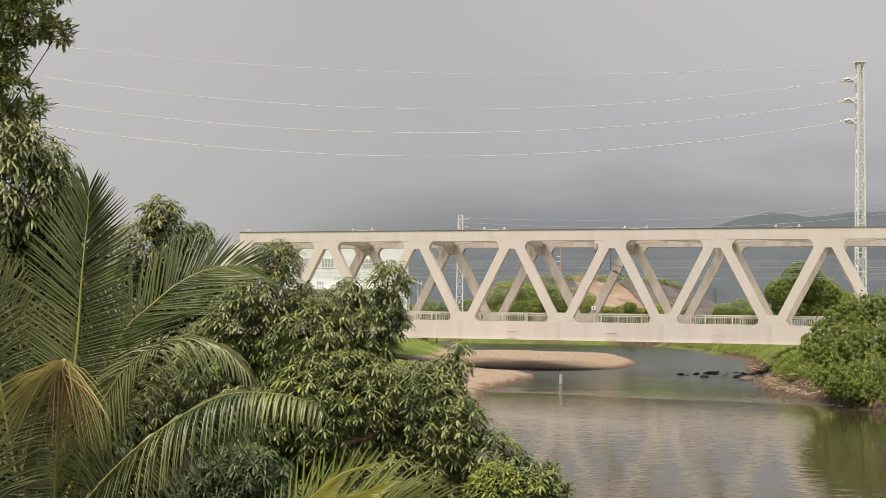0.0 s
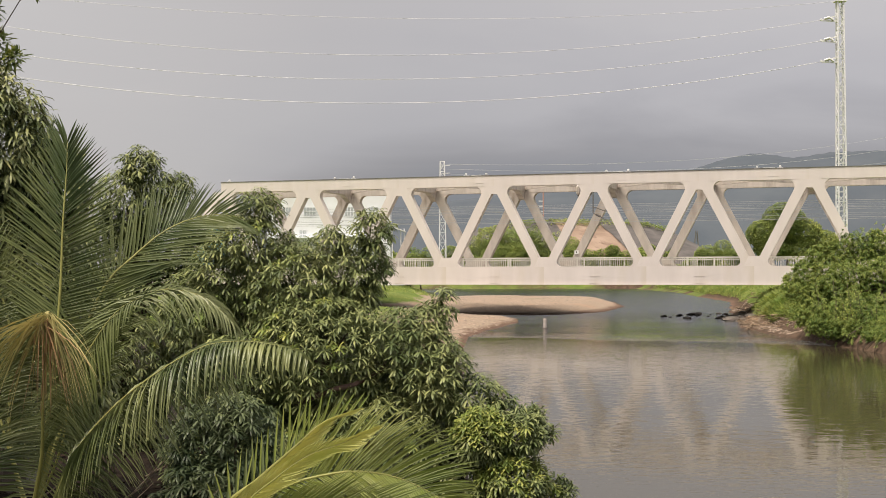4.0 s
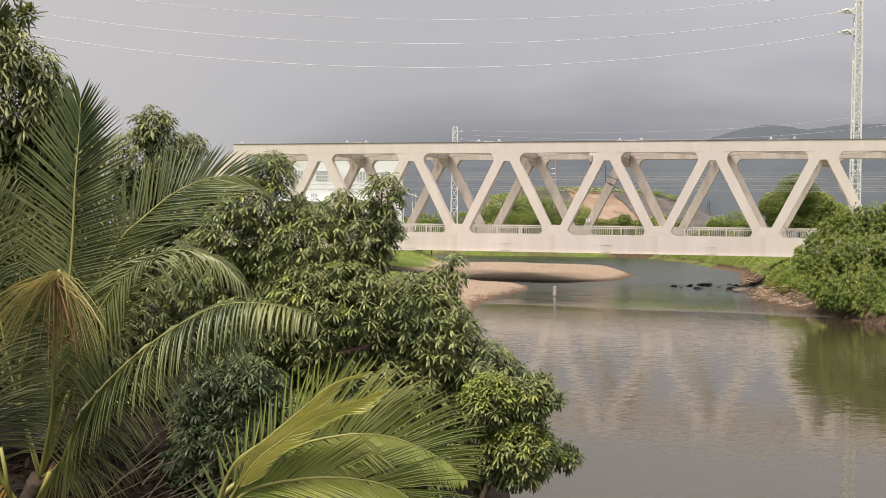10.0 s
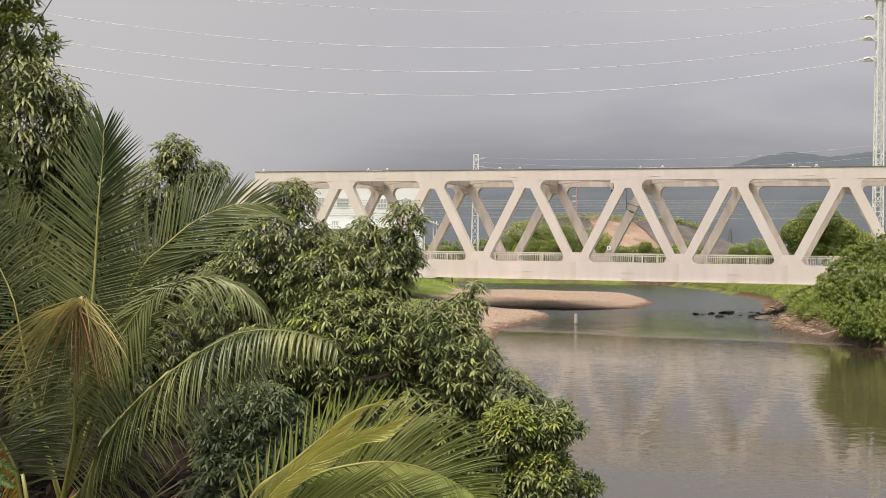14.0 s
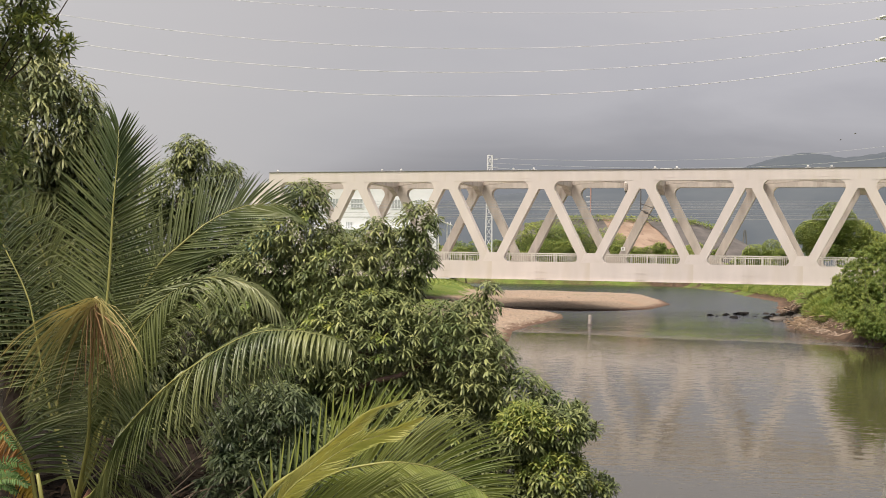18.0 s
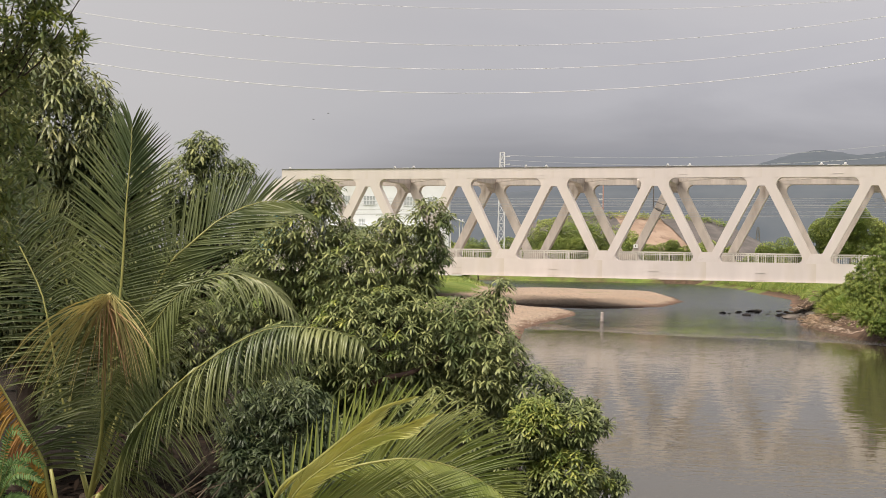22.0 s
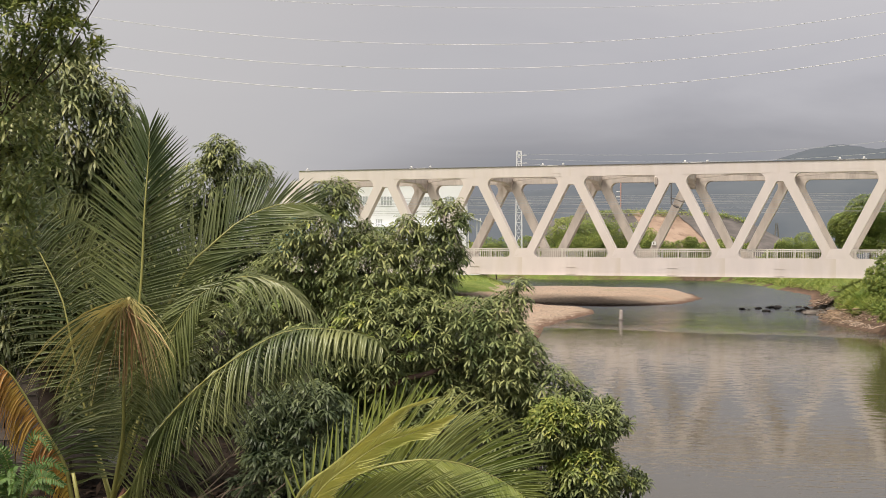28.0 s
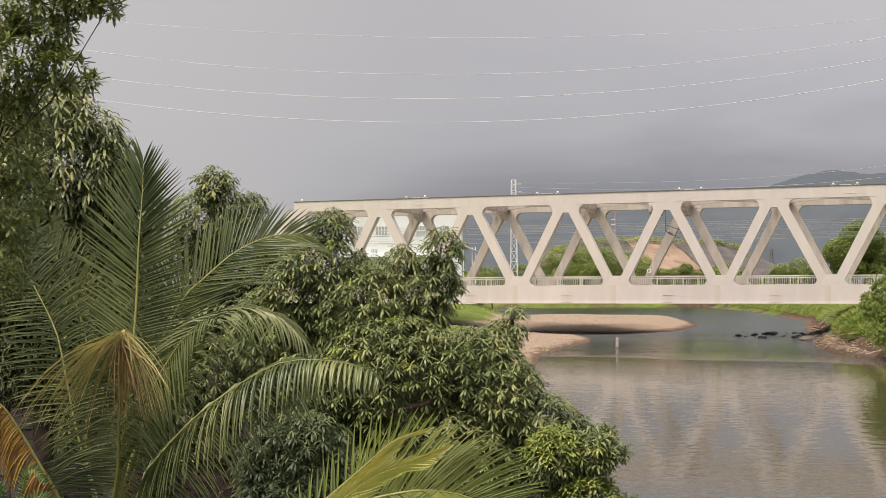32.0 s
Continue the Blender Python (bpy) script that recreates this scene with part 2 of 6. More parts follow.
def water_material():
    """Turbid brown water below the riffle, clearer above it; ripples drift with the water, the zones stay with the river bed."""
    m = bpy.data.materials.new("river_water")
    m.use_nodes = True
    nt = m.node_tree
    N, L = nt.nodes.new, nt.links.new
    b = nt.nodes["Principled BSDF"]
    b.inputs["IOR"].default_value = 1.333
    tc, sep, geo = N("ShaderNodeTexCoord"), N("ShaderNodeSeparateXYZ"), N("ShaderNodeNewGeometry")
    L(geo.outputs["Position"], sep.inputs[0])
    drift, bed = tc.outputs["Object"], geo.outputs["Position"]

    def waves(sx, sy, scale, detail, turn, space):
        mp, n = N("ShaderNodeMapping"), N("ShaderNodeTexNoise")
        mp.inputs["Scale"].default_value = (sx, sy, 1)
        mp.inputs["Rotation"].default_value = (0, 0, turn)
        L(space, mp.inputs[0])
        n.inputs["Scale"].default_value, n.inputs["Detail"].default_value = scale, detail
        L(mp.outputs[0], n.inputs["Vector"])
        return n.outputs["Fac"]

    def calc(op, x, y, z=None):
        n = N("ShaderNodeMath")
        n.operation = op
        for i, v in enumerate((x, y, z)):
            if isinstance(v, float):
                n.inputs[i].default_value = v
            elif v is not None:
                L(v, n.inputs[i])
        return n.outputs[0]

    def span(v, lo, hi, a=0.0, c=1.0):
        r = N("ShaderNodeMapRange")
        for k, x in (("From Min", lo), ("From Max", hi), ("To Min", a), ("To Max", c)):
            r.inputs[k].default_value = x
        L(v, r.inputs["Value"])
        return r.outputs[0]

    # distance down the river, with an uneven edge to the riffle
    way = calc("MULTIPLY_ADD", sep.outputs["X"], 0.45, sep.outputs["Y"])
    way = calc("MULTIPLY_ADD", waves(1, 1, 0.16, 5.0, 0.0, bed), 6.0, way)
    way = calc("MULTIPLY_ADD", waves(1, 1, 0.9, 6.0, 0.0, bed), 3.5, way)
    upper = span(way, 112.9, 113.6)
    riffle = calc("MULTIPLY", span(way, 110.2, 112.4), span(way, 119.0, 114.5))
    far = span(sep.outputs["Y"], 118.0, 165.0)
    mix = N("ShaderNodeMix")
    mix.data_type = "RGBA"
    L(upper, mix.inputs["Factor"])
    mix.inputs["A"].default_value, mix.inputs["B"].default_value = (0.053, 0.044, 0.026, 1), (0.016, 0.020, 0.022, 1)
    L(mix.outputs["Result"], b.inputs["Base Color"])
    below = span(sep.outputs["Y"], 50.0, 100.0, 0.010, 0.025)
    rough = calc("MULTIPLY_ADD", upper, calc("SUBTRACT", calc("MULTIPLY_ADD", far, 0.16, 0.05), below), below)
    L(rough, b.inputs["Roughness"])
    small = waves(0.8, 1.6, 2.1, 2.0, 0.12, drift)
    height = calc("MULTIPLY", small, calc("MULTIPLY_ADD", riffle, 8.0, calc("MULTIPLY_ADD", upper, 2.5, span(sep.outputs["Y"], 48.0, 84.0, 0.9, 1.9))))
    breeze = calc("MULTIPLY", span(sep.outputs["Y"], 35.0, 47.0), span(sep.outputs["Y"], 92.0, 66.0))
    height = calc("MULTIPLY_ADD", waves(0.8, 1.0, 1.35, 1.5, -0.12, drift), calc("MULTIPLY_ADD", breeze, 2.6, 0.7), height)
    height = calc("MULTIPLY_ADD", waves(1.0, 0.8, 0.22, 1.0, 0.25, drift), 2.2, height)
    height = calc("MULTIPLY_ADD", calc("MULTIPLY", waves(0.12, 0.28, 1.0, 3.0, 0.06, drift), upper), 22.0, height)
    height = calc("MULTIPLY_ADD", calc("MULTIPLY", waves(1.0, 0.45, 1.5, 3.0, 0.0, drift), riffle), 60.0, height)
    gust = span(waves(1.0, 0.6, 0.07, 4.0, 0.3, bed), 0.36, 0.64, 0.5, 1.4)
    height = calc("MULTIPLY", height, gust)
    bp = N("ShaderNodeBump")
    bp.inputs["Strength"].default_value, bp.inputs["Distance"].default_value = 1.0, 0.0049
    L(height, bp.inputs["Height"])
    L(bp.outputs[0], b.inputs["Normal"])
    return m


STEEL = material("cream_painted_steel", (0.66, 0.598, 0.572), rough=0.55, spread=0.08, scale=0.8, stain=(0.56, 0.495, 0.43), stain_scale=0.25, stretch=(1, 1, 0.25))
# cream paint toned down as shade on far truss and bracing, plus stains
SHADED_STEEL = material("shaded_stained_cream", (0.52, 0.462, 0.415), rough=0.65, spread=0.18, scale=1.6, stain=(0.27, 0.225, 0.19), stain_scale=0.9, stretch=(1, 1, 0.3))
STEEL_DARK = material("grey_steel", (0.15, 0.14, 0.135), rough=0.6, spread=0.2)
RAIL = material("white_rail_paint", (0.66, 0.63, 0.57), rough=0.5, spread=0.1)
CONCRETE = material("concrete", (0.38, 0.36, 0.33), rough=0.9, spread=0.25, scale=1.2, bump=0.3, stain=(0.2, 0.19, 0.17))
GALV = material("galvanised_steel", (0.78, 0.78, 0.78), rough=0.5, metal=0.1, spread=0.12, scale=2.0)
RED = material("faded_red_paint", (0.46, 0.27, 0.24), rough=0.6, spread=0.2)
WIRE = material("bright_conductor", (0.64, 0.64, 0.66), rough=0.5, metal=0.0, spread=0.05)
WIRE_DARK = material("dull_conductor", (0.40, 0.41, 0.43), rough=0.5, metal=0.2, spread=0.05)
LAMPW = material("white_lamp_housing", (0.8, 0.8, 0.78), rough=0.4, spread=0.05)
GROUND = ground_material()
WATER = water_material()
MANGO = material("mango_leaf", (0.112, 0.148, 0.055), rough=0.46, spec=0.26, second=(0.238, 0.264, 0.106), scale=1.3, island=0.5, hue=0.02, translucent=0.10)
# mango leaf darkened in colour for the shade below the big crowns
SHADED_LEAF = material("shaded_mango_leaf", (0.050, 0.074, 0.034), rough=0.42, spec=0.35, second=(0.105, 0.130, 0.060), scale=1.3, island=0.5, hue=0.02, translucent=0.08)
MANGO_NEW = material("young_leaf", (0.31, 0.355, 0.09), rough=0.45, second=(0.22, 0.27, 0.065), scale=1.0, island=0.35, hue=0.03, translucent=0.3)
TREE_DARK = material("dark_leaf", (0.145, 0.178, 0.066), rough=0.42, spec=0.42, second=(0.285, 0.30, 0.135), scale=0.8, island=0.55, hue=0.03, translucent=0.08)
SMALL_LEAF = material("small_glossy_leaf", (0.23, 0.29, 0.10), rough=0.40, second=(0.39, 0.43, 0.17), scale=0.8, island=0.5, hue=0.03, translucent=0.4)
BUSH = material("bush_leaf", (0.15, 0.225, 0.048), rough=0.6, second=(0.31, 0.365, 0.095), scale=0.42, island=0.35, hue=0.03, translucent=0.35)
FARLEAF = material("far_leaf", (0.20, 0.275, 0.068), rough=0.6, second=(0.38, 0.425, 0.12), scale=0.12, island=0.45, hue=0.03, translucent=0.2)
BARK = material("bark", (0.13, 0.095, 0.07), rough=0.9, spread=0.5, scale=6.0, bump=0.8, bump_scale=18.0)
RED_BARK = material("red_brown_bark", (0.10, 0.056, 0.043), rough=0.85, spread=0.4, scale=6.0, bump=0.6, bump_scale=18.0)
# paler palm leaf, with the light on two fronds put into its colour
PALM_LIT = material("lit_palm_leaflet", (0.072, 0.100, 0.032), rough=0.36, second=(0.265, 0.285, 0.105), scale=0.9, island=0.4, hue=0.02, translucent=0.15)
PALM = material("palm_leaflet", (0.046, 0.073, 0.023), rough=0.36, spec=0.45, second=(0.165, 0.190, 0.063), scale=0.9, island=0.5, hue=0.02, translucent=0.2)
PALM_PALE = material("pale_palm_leaflet", (0.19, 0.22, 0.085), rough=0.34, second=(0.36, 0.38, 0.18), scale=0.9, island=0.35, translucent=0.12)
PALM_YELLOW = material("yellow_palm_leaflet", (0.66, 0.62, 0.22), rough=0.45, second=(0.46, 0.48, 0.13), scale=1.5, island=0.25, translucent=0.2)
PALM_YOUNG = material("young_palm_leaflet", (0.15, 0.21, 0.04), rough=0.42, second=(0.30, 0.33, 0.08), scale=0.9, island=0.25, hue=0.02, translucent=0.3)
PALM_DRY = material("yellowing_leaflet", (0.60, 0.51, 0.21), rough=0.5, second=(0.30, 0.28, 0.10), scale=1.2, island=0.35, hue=0.02, translucent=0.2)
# dead leaves darkened in colour for the shade they lie in
SHADED_LITTER = material("dead_leaf", (0.030, 0.020, 0.014), rough=0.9, spec=0.1, second=(0.016, 0.012, 0.009), scale=2.0, island=0.5)
WITHERED = material("withered_leaflet", (0.46, 0.29, 0.15), rough=0.8, second=(0.28, 0.16, 0.08), scale=2.0, island=0.35)
DRY_TWIG = material("dry_twig", (0.22, 0.16, 0.12), rough=0.9, spread=0.3)
PALM_DEAD = material("orange_dead_leaflet", (0.52, 0.37, 0.06), rough=0.6, second=(0.33, 0.15, 0.05), scale=1.5, island=0.35, hue=0.02, translucent=0.2)
RACHIS = material("palm_rachis", (0.30, 0.295, 0.085), rough=0.45, spread=0.3, scale=2.0)

HUSK = material("palm_sheath", (0.17, 0.075, 0.05), rough=0.8, second=(0.09, 0.05, 0.035), scale=6.0)
FERN = material("feathery_leaf", (0.065, 0.14, 0.026), rough=0.55, second=(0.11, 0.20, 0.04), scale=2.0, island=0.3, translucent=0.25)
BLOCK = material("grey_block", (0.145, 0.12, 0.102), rough=0.95, second=(0.085, 0.070, 0.060), scale=4.0, bump=0.6, object_random=0.25)
PALE = material("pale_plaster", (0.66, 0.63, 0.58), rough=0.85, spread=0.15, scale=0.7, stain=(0.45, 0.41, 0.36))
DARKGLASS = material("dark_glass", (0.05, 0.055, 0.06), rough=0.12, spread=0.2)

# ---- mesh tools ----


class Geo:
    """Collects the faces of one mesh."""

    def __init__(self):
        self.v, self.f = [], []

    def faces(self, verts, faces):
        k = len(self.v)
        self.v += [tuple(x) for x in verts]
        self.f += [tuple(i + k for i in f) for f in faces]
        return self

    def box(self, lo, hi):
        (a, b, c), (d, e, f) = lo, hi
        return self.faces([(a, b, c), (d, b, c), (d, e, c), (a, e, c), (a, b, f), (d, b, f), (d, e, f), (a, e, f)],
                          [(0, 3, 2, 1), (4, 5, 6, 7), (0, 1, 5, 4), (1, 2, 6, 5), (2, 3, 7, 6), (3, 0, 4, 7)])

    def bar(self, p, q, w, h=None, up=(0, 0, 1)):
        """A square bar from p to q."""
        h = h or w
        p, q = Vector(p), Vector(q)
        d = (q - p).normalized()
        u = Vector(up)
        if abs(d.dot(u)) > 0.98:
            u = Vector((0, 1, 0))
        s = d.cross(u).normalized() * (w / 2)
        t = s.cross(d).normalized() * (h / 2)
        return self.faces([p - s - t, p + s - t, p + s + t, p - s + t, q - s - t, q + s - t, q + s + t, q - s + t],
                          [(3, 2, 1, 0), (4, 5, 6, 7), (0, 1, 5, 4), (1, 2, 6, 5), (2, 3, 7, 6), (3, 0, 4, 7)])

    def prism(self, outline, y0, y1):
        """An (x, z) outline, given anticlockwise as seen from -y, drawn out from y0 to y1."""
        n = len(outline)
        vs = [(x, y0, z) for x, z in outline] + [(x, y1, z) for x, z in outline]
        return self.faces(vs, [tuple(range(n)), tuple(range(2 * n - 1, n - 1, -1))] + [(i, i + n, (i + 1) % n + n, (i + 1) % n) for i in range(n)])

    def tube(self, points, radii, sides=6):
        pts = [Vector(p) for p in points]
        if not hasattr(radii, "__len__"):
            radii = [radii] * len(pts)
        k = len(self.v)
        ref = Vector((0.3, 0.9, 0.2))
        for i, p in enumerate(pts):
            d = (pts[min(i + 1, len(pts) - 1)] - pts[max(i - 1, 0)]).normalized()
            a = d.cross(ref)
            if a.length < 0.05:
                a = d.cross(Vector((1, 0, 0)))
            a.normalize()
            b = d.cross(a)
            for j in range(sides):
                w = 2 * math.pi * j / sides
                self.v.append(tuple(p + (a * math.cos(w) + b * math.sin(w)) * radii[i]))
        for i in range(len(pts) - 1):
            for j in range(sides):
                j2 = (j + 1) % sides
                self.f.append((k + i * sides + j, k + i * sides + j2, k + (i + 1) * sides + j2, k + (i + 1) * sides + j))
        self.f.append(tuple(k + j for j in reversed(range(sides))))
        self.f.append(tuple(k + (len(pts) - 1) * sides + j for j in range(sides)))
        return self

    def mesh(self, name, mat, smooth=False):
        me = bpy.data.meshes.new(name)
        me.from_pydata(self.v, [], self.f)
        me.materials.append(mat)
        if smooth:
            me.shade_smooth()
        return me


def array_mesh(name, verts, faces, mat, smooth=True):
    """A mesh from numpy arrays; faces all have the same number of corners."""
    me = bpy.data.meshes.new(name)
    n, k = faces.shape
    me.vertices.add(len(verts))
    me.vertices.foreach_set("co", np.ascontiguousarray(verts, dtype=np.float32).ravel())
    me.loops.add(n * k)
    me.loops.foreach_set("vertex_index", np.ascontiguousarray(faces, dtype=np.int32).ravel())
    me.polygons.add(n)
    me.polygons.foreach_set("loop_start", np.arange(0, n * k, k, dtype=np.int32))
    me.update(calc_edges=True)
    me.materials.append(mat)
    if smooth:
        me.shade_smooth()
    return me


def part(name, geo, mat, parent, label="", smooth=False):
    """One mesh object under a thing or a part."""
    me = geo.mesh(name, mat, smooth) if isinstance(geo, Geo) else geo
    ob = new(name, me)
    ob.parent = parent
    if label:
        ob["label"] = label
    return ob


def thing(name, m, label, category, group="", kind=""):
    ob = new(name)
    ob.matrix_world = m
    return tagged(ob, label, category, group, kind)


# ---- ground and river ----
Y_KEYS = [-300, -60, 0, 20, 40, 70, 90, 105, 118, 130, 139, 143, 150, 175, 198, 264, 318, 345]
X_LEFT = [0.5, 0.5, 0.5, 0.8, 1.5, 2.0, 2.4, 3.2, 6.0, 9.2, 10.6, 8.0, 4.0, 3.0, 3.0, 2.0, -8.0, -60.0]
X_RIGHT = [36, 36, 33, 31, 30.4, 30.2, 30.0, 29.6, 30.0, 32.6, 34.0, 34.8, 36.5, 43, 48, 54, 53, 30]


def fbm(x, y, f):
    """Cheap rolling noise from sines."""
    r = 0
    for k, (a, b, c) in enumerate(((1, 0.3, 0.2), (-0.6, 1.1, 1.7), (1.7, -1.3, 3.1), (2.3, 2.1, 0.4), (-3.1, 2.7, 2.2))):
        r = r + np.sin(f * (a * x + b * y) + c) / (1 + k)
    return r / 2.3


def ground_height(x, y):
    xl, xr = np.interp(y, Y_KEYS, X_LEFT), np.interp(y, Y_KEYS, X_RIGHT)
    xl = xl + 0.8 * fbm(x * 0, y, 0.23)
    xr = xr + 0.9 * fbm(x * 0 + 3, y, 0.31)
    land_l, land_r = xl - x, x - xr
    beyond = (y - 322) * 0.9
    s = np.maximum(np.maximum(land_l, land_r), beyond)
    h = np.where(s < 0, np.maximum(s * 0.35, -1.6), 0)
    cliff = np.clip((103 - y) / 5, 0, 1)      # undercut earth bank below the bush
    rise_r = (0.35 + 0.55 * cliff) * np.clip(s / (1.2 - 0.75 * cliff), 0, 1) + 3.2 * (1 - np.exp(-np.maximum(s - 1.6, 0) / 2.6))
    flat = np.clip((y - 88) / 14, 0, 1) * np.clip((330 - y) / 40, 0, 1)
    rise_l = (1 - flat) * 2.4 * (1 - np.exp(-np.maximum(s, 0) / 3.0)) + flat * (0.42 * (1 - np.exp(-np.maximum(s, 0) / 1.5)) + 2.1 * np.clip((s - 4) / 22, 0, 1) + 1.3 * np.clip((y - 158) / 12, 0, 1) * np.clip((s - 1) / 6, 0, 1))
    rise = np.where(land_r > land_l, rise_r, rise_l)
    h = np.where(s >= 0, rise, h) + 0.10 * fbm(x, y, 0.8) * np.clip(s, 0, 1)
    # a side channel behind the shingle spit
    d = y - 145.5 + 0.8 * fbm(x, y * 0, 0.3)
    cut = np.exp(-(d / 3.0) ** 4) * np.clip((x + 14) / 8, 0, 1) * (land_l > -1)
    h = h - cut * np.clip(h + 0.35, 0, 9)
    # the long gravel bar
    e = 0.022 * fbm(x, y, 0.55) + 1 - np.sqrt(((x - 11) / 19.5) ** 2 + (np.abs(y - 204 + 1.5 * fbm(x, y, 0.12)) / np.where(y < 204, 54, 13)) ** 2.0)
    k = np.clip(e * 22 / 4.6, 0, 1)
    bar = 0.85 * k * k * (3 - 2 * k) + 0.12 * fbm(x, y, 0.35) * k - 0.4 * (e < 0)
    return np.maximum(h, np.where(e > 0, bar, -9))


def make_ground():
    def steps(stops):
        out = []
        for a, b, n in stops:
            out += list(np.linspace(a, b, n, endpoint=False))
        return np.array(out + [stops[-1][1]])
    xs = steps([(-4500, -400, 16), (-400, -60, 34), (-60, -10, 34), (-10, 70, 150), (70, 200, 40), (200, 4500, 22)])
    ys = steps([(-900, -40, 16), (-40, 60, 44), (60, 240, 190), (240, 400, 64), (400, 1000, 30), (1000, 4800, 16)])
    X, Y = np.meshgrid(xs, ys)
    Z = ground_height(X, Y)
    v = np.stack([X, Y, Z], -1).reshape(-1, 3)
    n, m = len(xs), len(ys)
    i = (np.arange(m - 1)[:, None] * n + np.arange(n - 1)).ravel()
    ob = new("ground", array_mesh("ground", v, np.stack([i, i + 1, i + n + 1, i + n], -1), GROUND))
    tagged(ob, "grassy river banks with pale gravel bars beside the water", "ground", kind="structure")
    w = new("water", Geo().faces([(-200, -600, 0), (220, -600, 0), (220, 420, 0), (-200, 420, 0)], [(0, 1, 2, 3)]).mesh("water", WATER))
    tagged(w, "brownish green river water with fine ripples", "river", kind="structure")


make_ground()

# ---- truss bridge ----
PANEL, WIDTH, BOX = 11.5, 13.15, 0.95
FIRST, LAST = -1, 8     # top joints
Z_LOW, Z_HIGH, Z_TOP = 2.02, 11.23, 12.49


def fillet(corner, a, b, r):
    """The rounded plate in a corner between the directions a and b."""
    c, a, b = Vector(corner), Vector(a).normalized(), Vector(b).normalized()
    half = a.angle(b) / 2
    t = r / math.tan(half)
    m = c + (a + b).normalized() * (r / math.sin(half))
    p, q = c + a * t - m, c + b * t - m
    a0, a1 = math.atan2(p.y, p.x), math.atan2(q.y, q.x)
    while a1 - a0 > math.pi:
        a1 -= 2 * math.pi
    while a1 - a0 < -math.pi:
        a1 += 2 * math.pi
    arc = [(m.x + r * math.cos(a0 + (a1 - a0) * k / 6), m.y + r * math.sin(a0 + (a1 - a0) * k / 6)) for k in range(7)]
    pts = [tuple(c)] + arc
    area = sum(pts[i][0] * pts[(i + 1) % len(pts)][1] - pts[(i + 1) % len(pts)][0] * pts[i][1] for i in range(len(pts)))
    return pts if area > 0 else pts[::-1]


def make_bridge():
    at = thing("truss_bridge", pose(13.19, 140.6, 3.78, 0, 0, -18.05), "cream-painted steel truss railway bridge across the river", "bridge")
    made = {}

    def put(name, key, geo, x, y, label="", mat=STEEL, parent=at):
        if key not in made:
            made[key] = geo().mesh(name, mat)
        ob = part(name, made[key], mat, parent, label)
        ob.location = (x, y, 0)
        return ob

    xo = -2.5 * PANEL
    half = BOX / 2
    for side, y in ((0, half), (1, WIDTH + half)):
        # the far truss takes the paint that is darkened for shade
        paint = SHADED_STEEL if side else STEEL
        for i in range(FIRST, LAST):
            x = xo + i * PANEL
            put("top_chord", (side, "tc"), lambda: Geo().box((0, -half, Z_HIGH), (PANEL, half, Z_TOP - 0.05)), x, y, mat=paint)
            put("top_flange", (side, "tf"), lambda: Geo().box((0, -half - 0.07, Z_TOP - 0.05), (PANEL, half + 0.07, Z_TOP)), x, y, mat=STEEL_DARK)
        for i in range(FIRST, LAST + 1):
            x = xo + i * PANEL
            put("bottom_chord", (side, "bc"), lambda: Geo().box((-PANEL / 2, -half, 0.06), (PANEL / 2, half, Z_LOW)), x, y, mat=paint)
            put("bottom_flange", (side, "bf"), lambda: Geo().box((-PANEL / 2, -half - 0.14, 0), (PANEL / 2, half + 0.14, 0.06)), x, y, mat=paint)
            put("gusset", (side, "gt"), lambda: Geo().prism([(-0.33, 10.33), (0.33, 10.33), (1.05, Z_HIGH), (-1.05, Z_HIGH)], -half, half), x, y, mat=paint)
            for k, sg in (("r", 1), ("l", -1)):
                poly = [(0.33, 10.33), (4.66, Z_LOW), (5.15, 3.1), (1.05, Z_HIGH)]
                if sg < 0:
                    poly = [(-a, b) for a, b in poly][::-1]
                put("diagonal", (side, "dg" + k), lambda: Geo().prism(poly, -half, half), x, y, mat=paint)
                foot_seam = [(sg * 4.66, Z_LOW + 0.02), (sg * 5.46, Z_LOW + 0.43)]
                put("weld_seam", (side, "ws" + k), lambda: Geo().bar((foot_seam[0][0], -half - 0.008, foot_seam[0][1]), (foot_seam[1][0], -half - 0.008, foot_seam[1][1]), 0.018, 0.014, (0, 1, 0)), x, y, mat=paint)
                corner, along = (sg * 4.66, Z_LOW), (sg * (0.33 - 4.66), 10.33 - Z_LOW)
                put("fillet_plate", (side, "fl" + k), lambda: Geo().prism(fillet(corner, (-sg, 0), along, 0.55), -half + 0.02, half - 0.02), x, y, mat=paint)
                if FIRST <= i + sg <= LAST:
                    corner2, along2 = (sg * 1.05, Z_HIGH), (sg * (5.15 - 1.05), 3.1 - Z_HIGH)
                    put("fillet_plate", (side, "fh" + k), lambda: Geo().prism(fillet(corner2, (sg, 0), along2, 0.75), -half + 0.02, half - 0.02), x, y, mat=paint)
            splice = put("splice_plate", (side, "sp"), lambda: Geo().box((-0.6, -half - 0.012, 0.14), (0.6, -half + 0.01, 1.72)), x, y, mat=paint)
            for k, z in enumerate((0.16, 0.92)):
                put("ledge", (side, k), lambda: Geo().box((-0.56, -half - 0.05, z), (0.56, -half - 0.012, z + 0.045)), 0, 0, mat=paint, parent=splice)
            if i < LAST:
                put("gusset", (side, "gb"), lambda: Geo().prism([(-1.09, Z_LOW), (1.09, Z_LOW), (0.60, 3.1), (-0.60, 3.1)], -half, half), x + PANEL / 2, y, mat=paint)
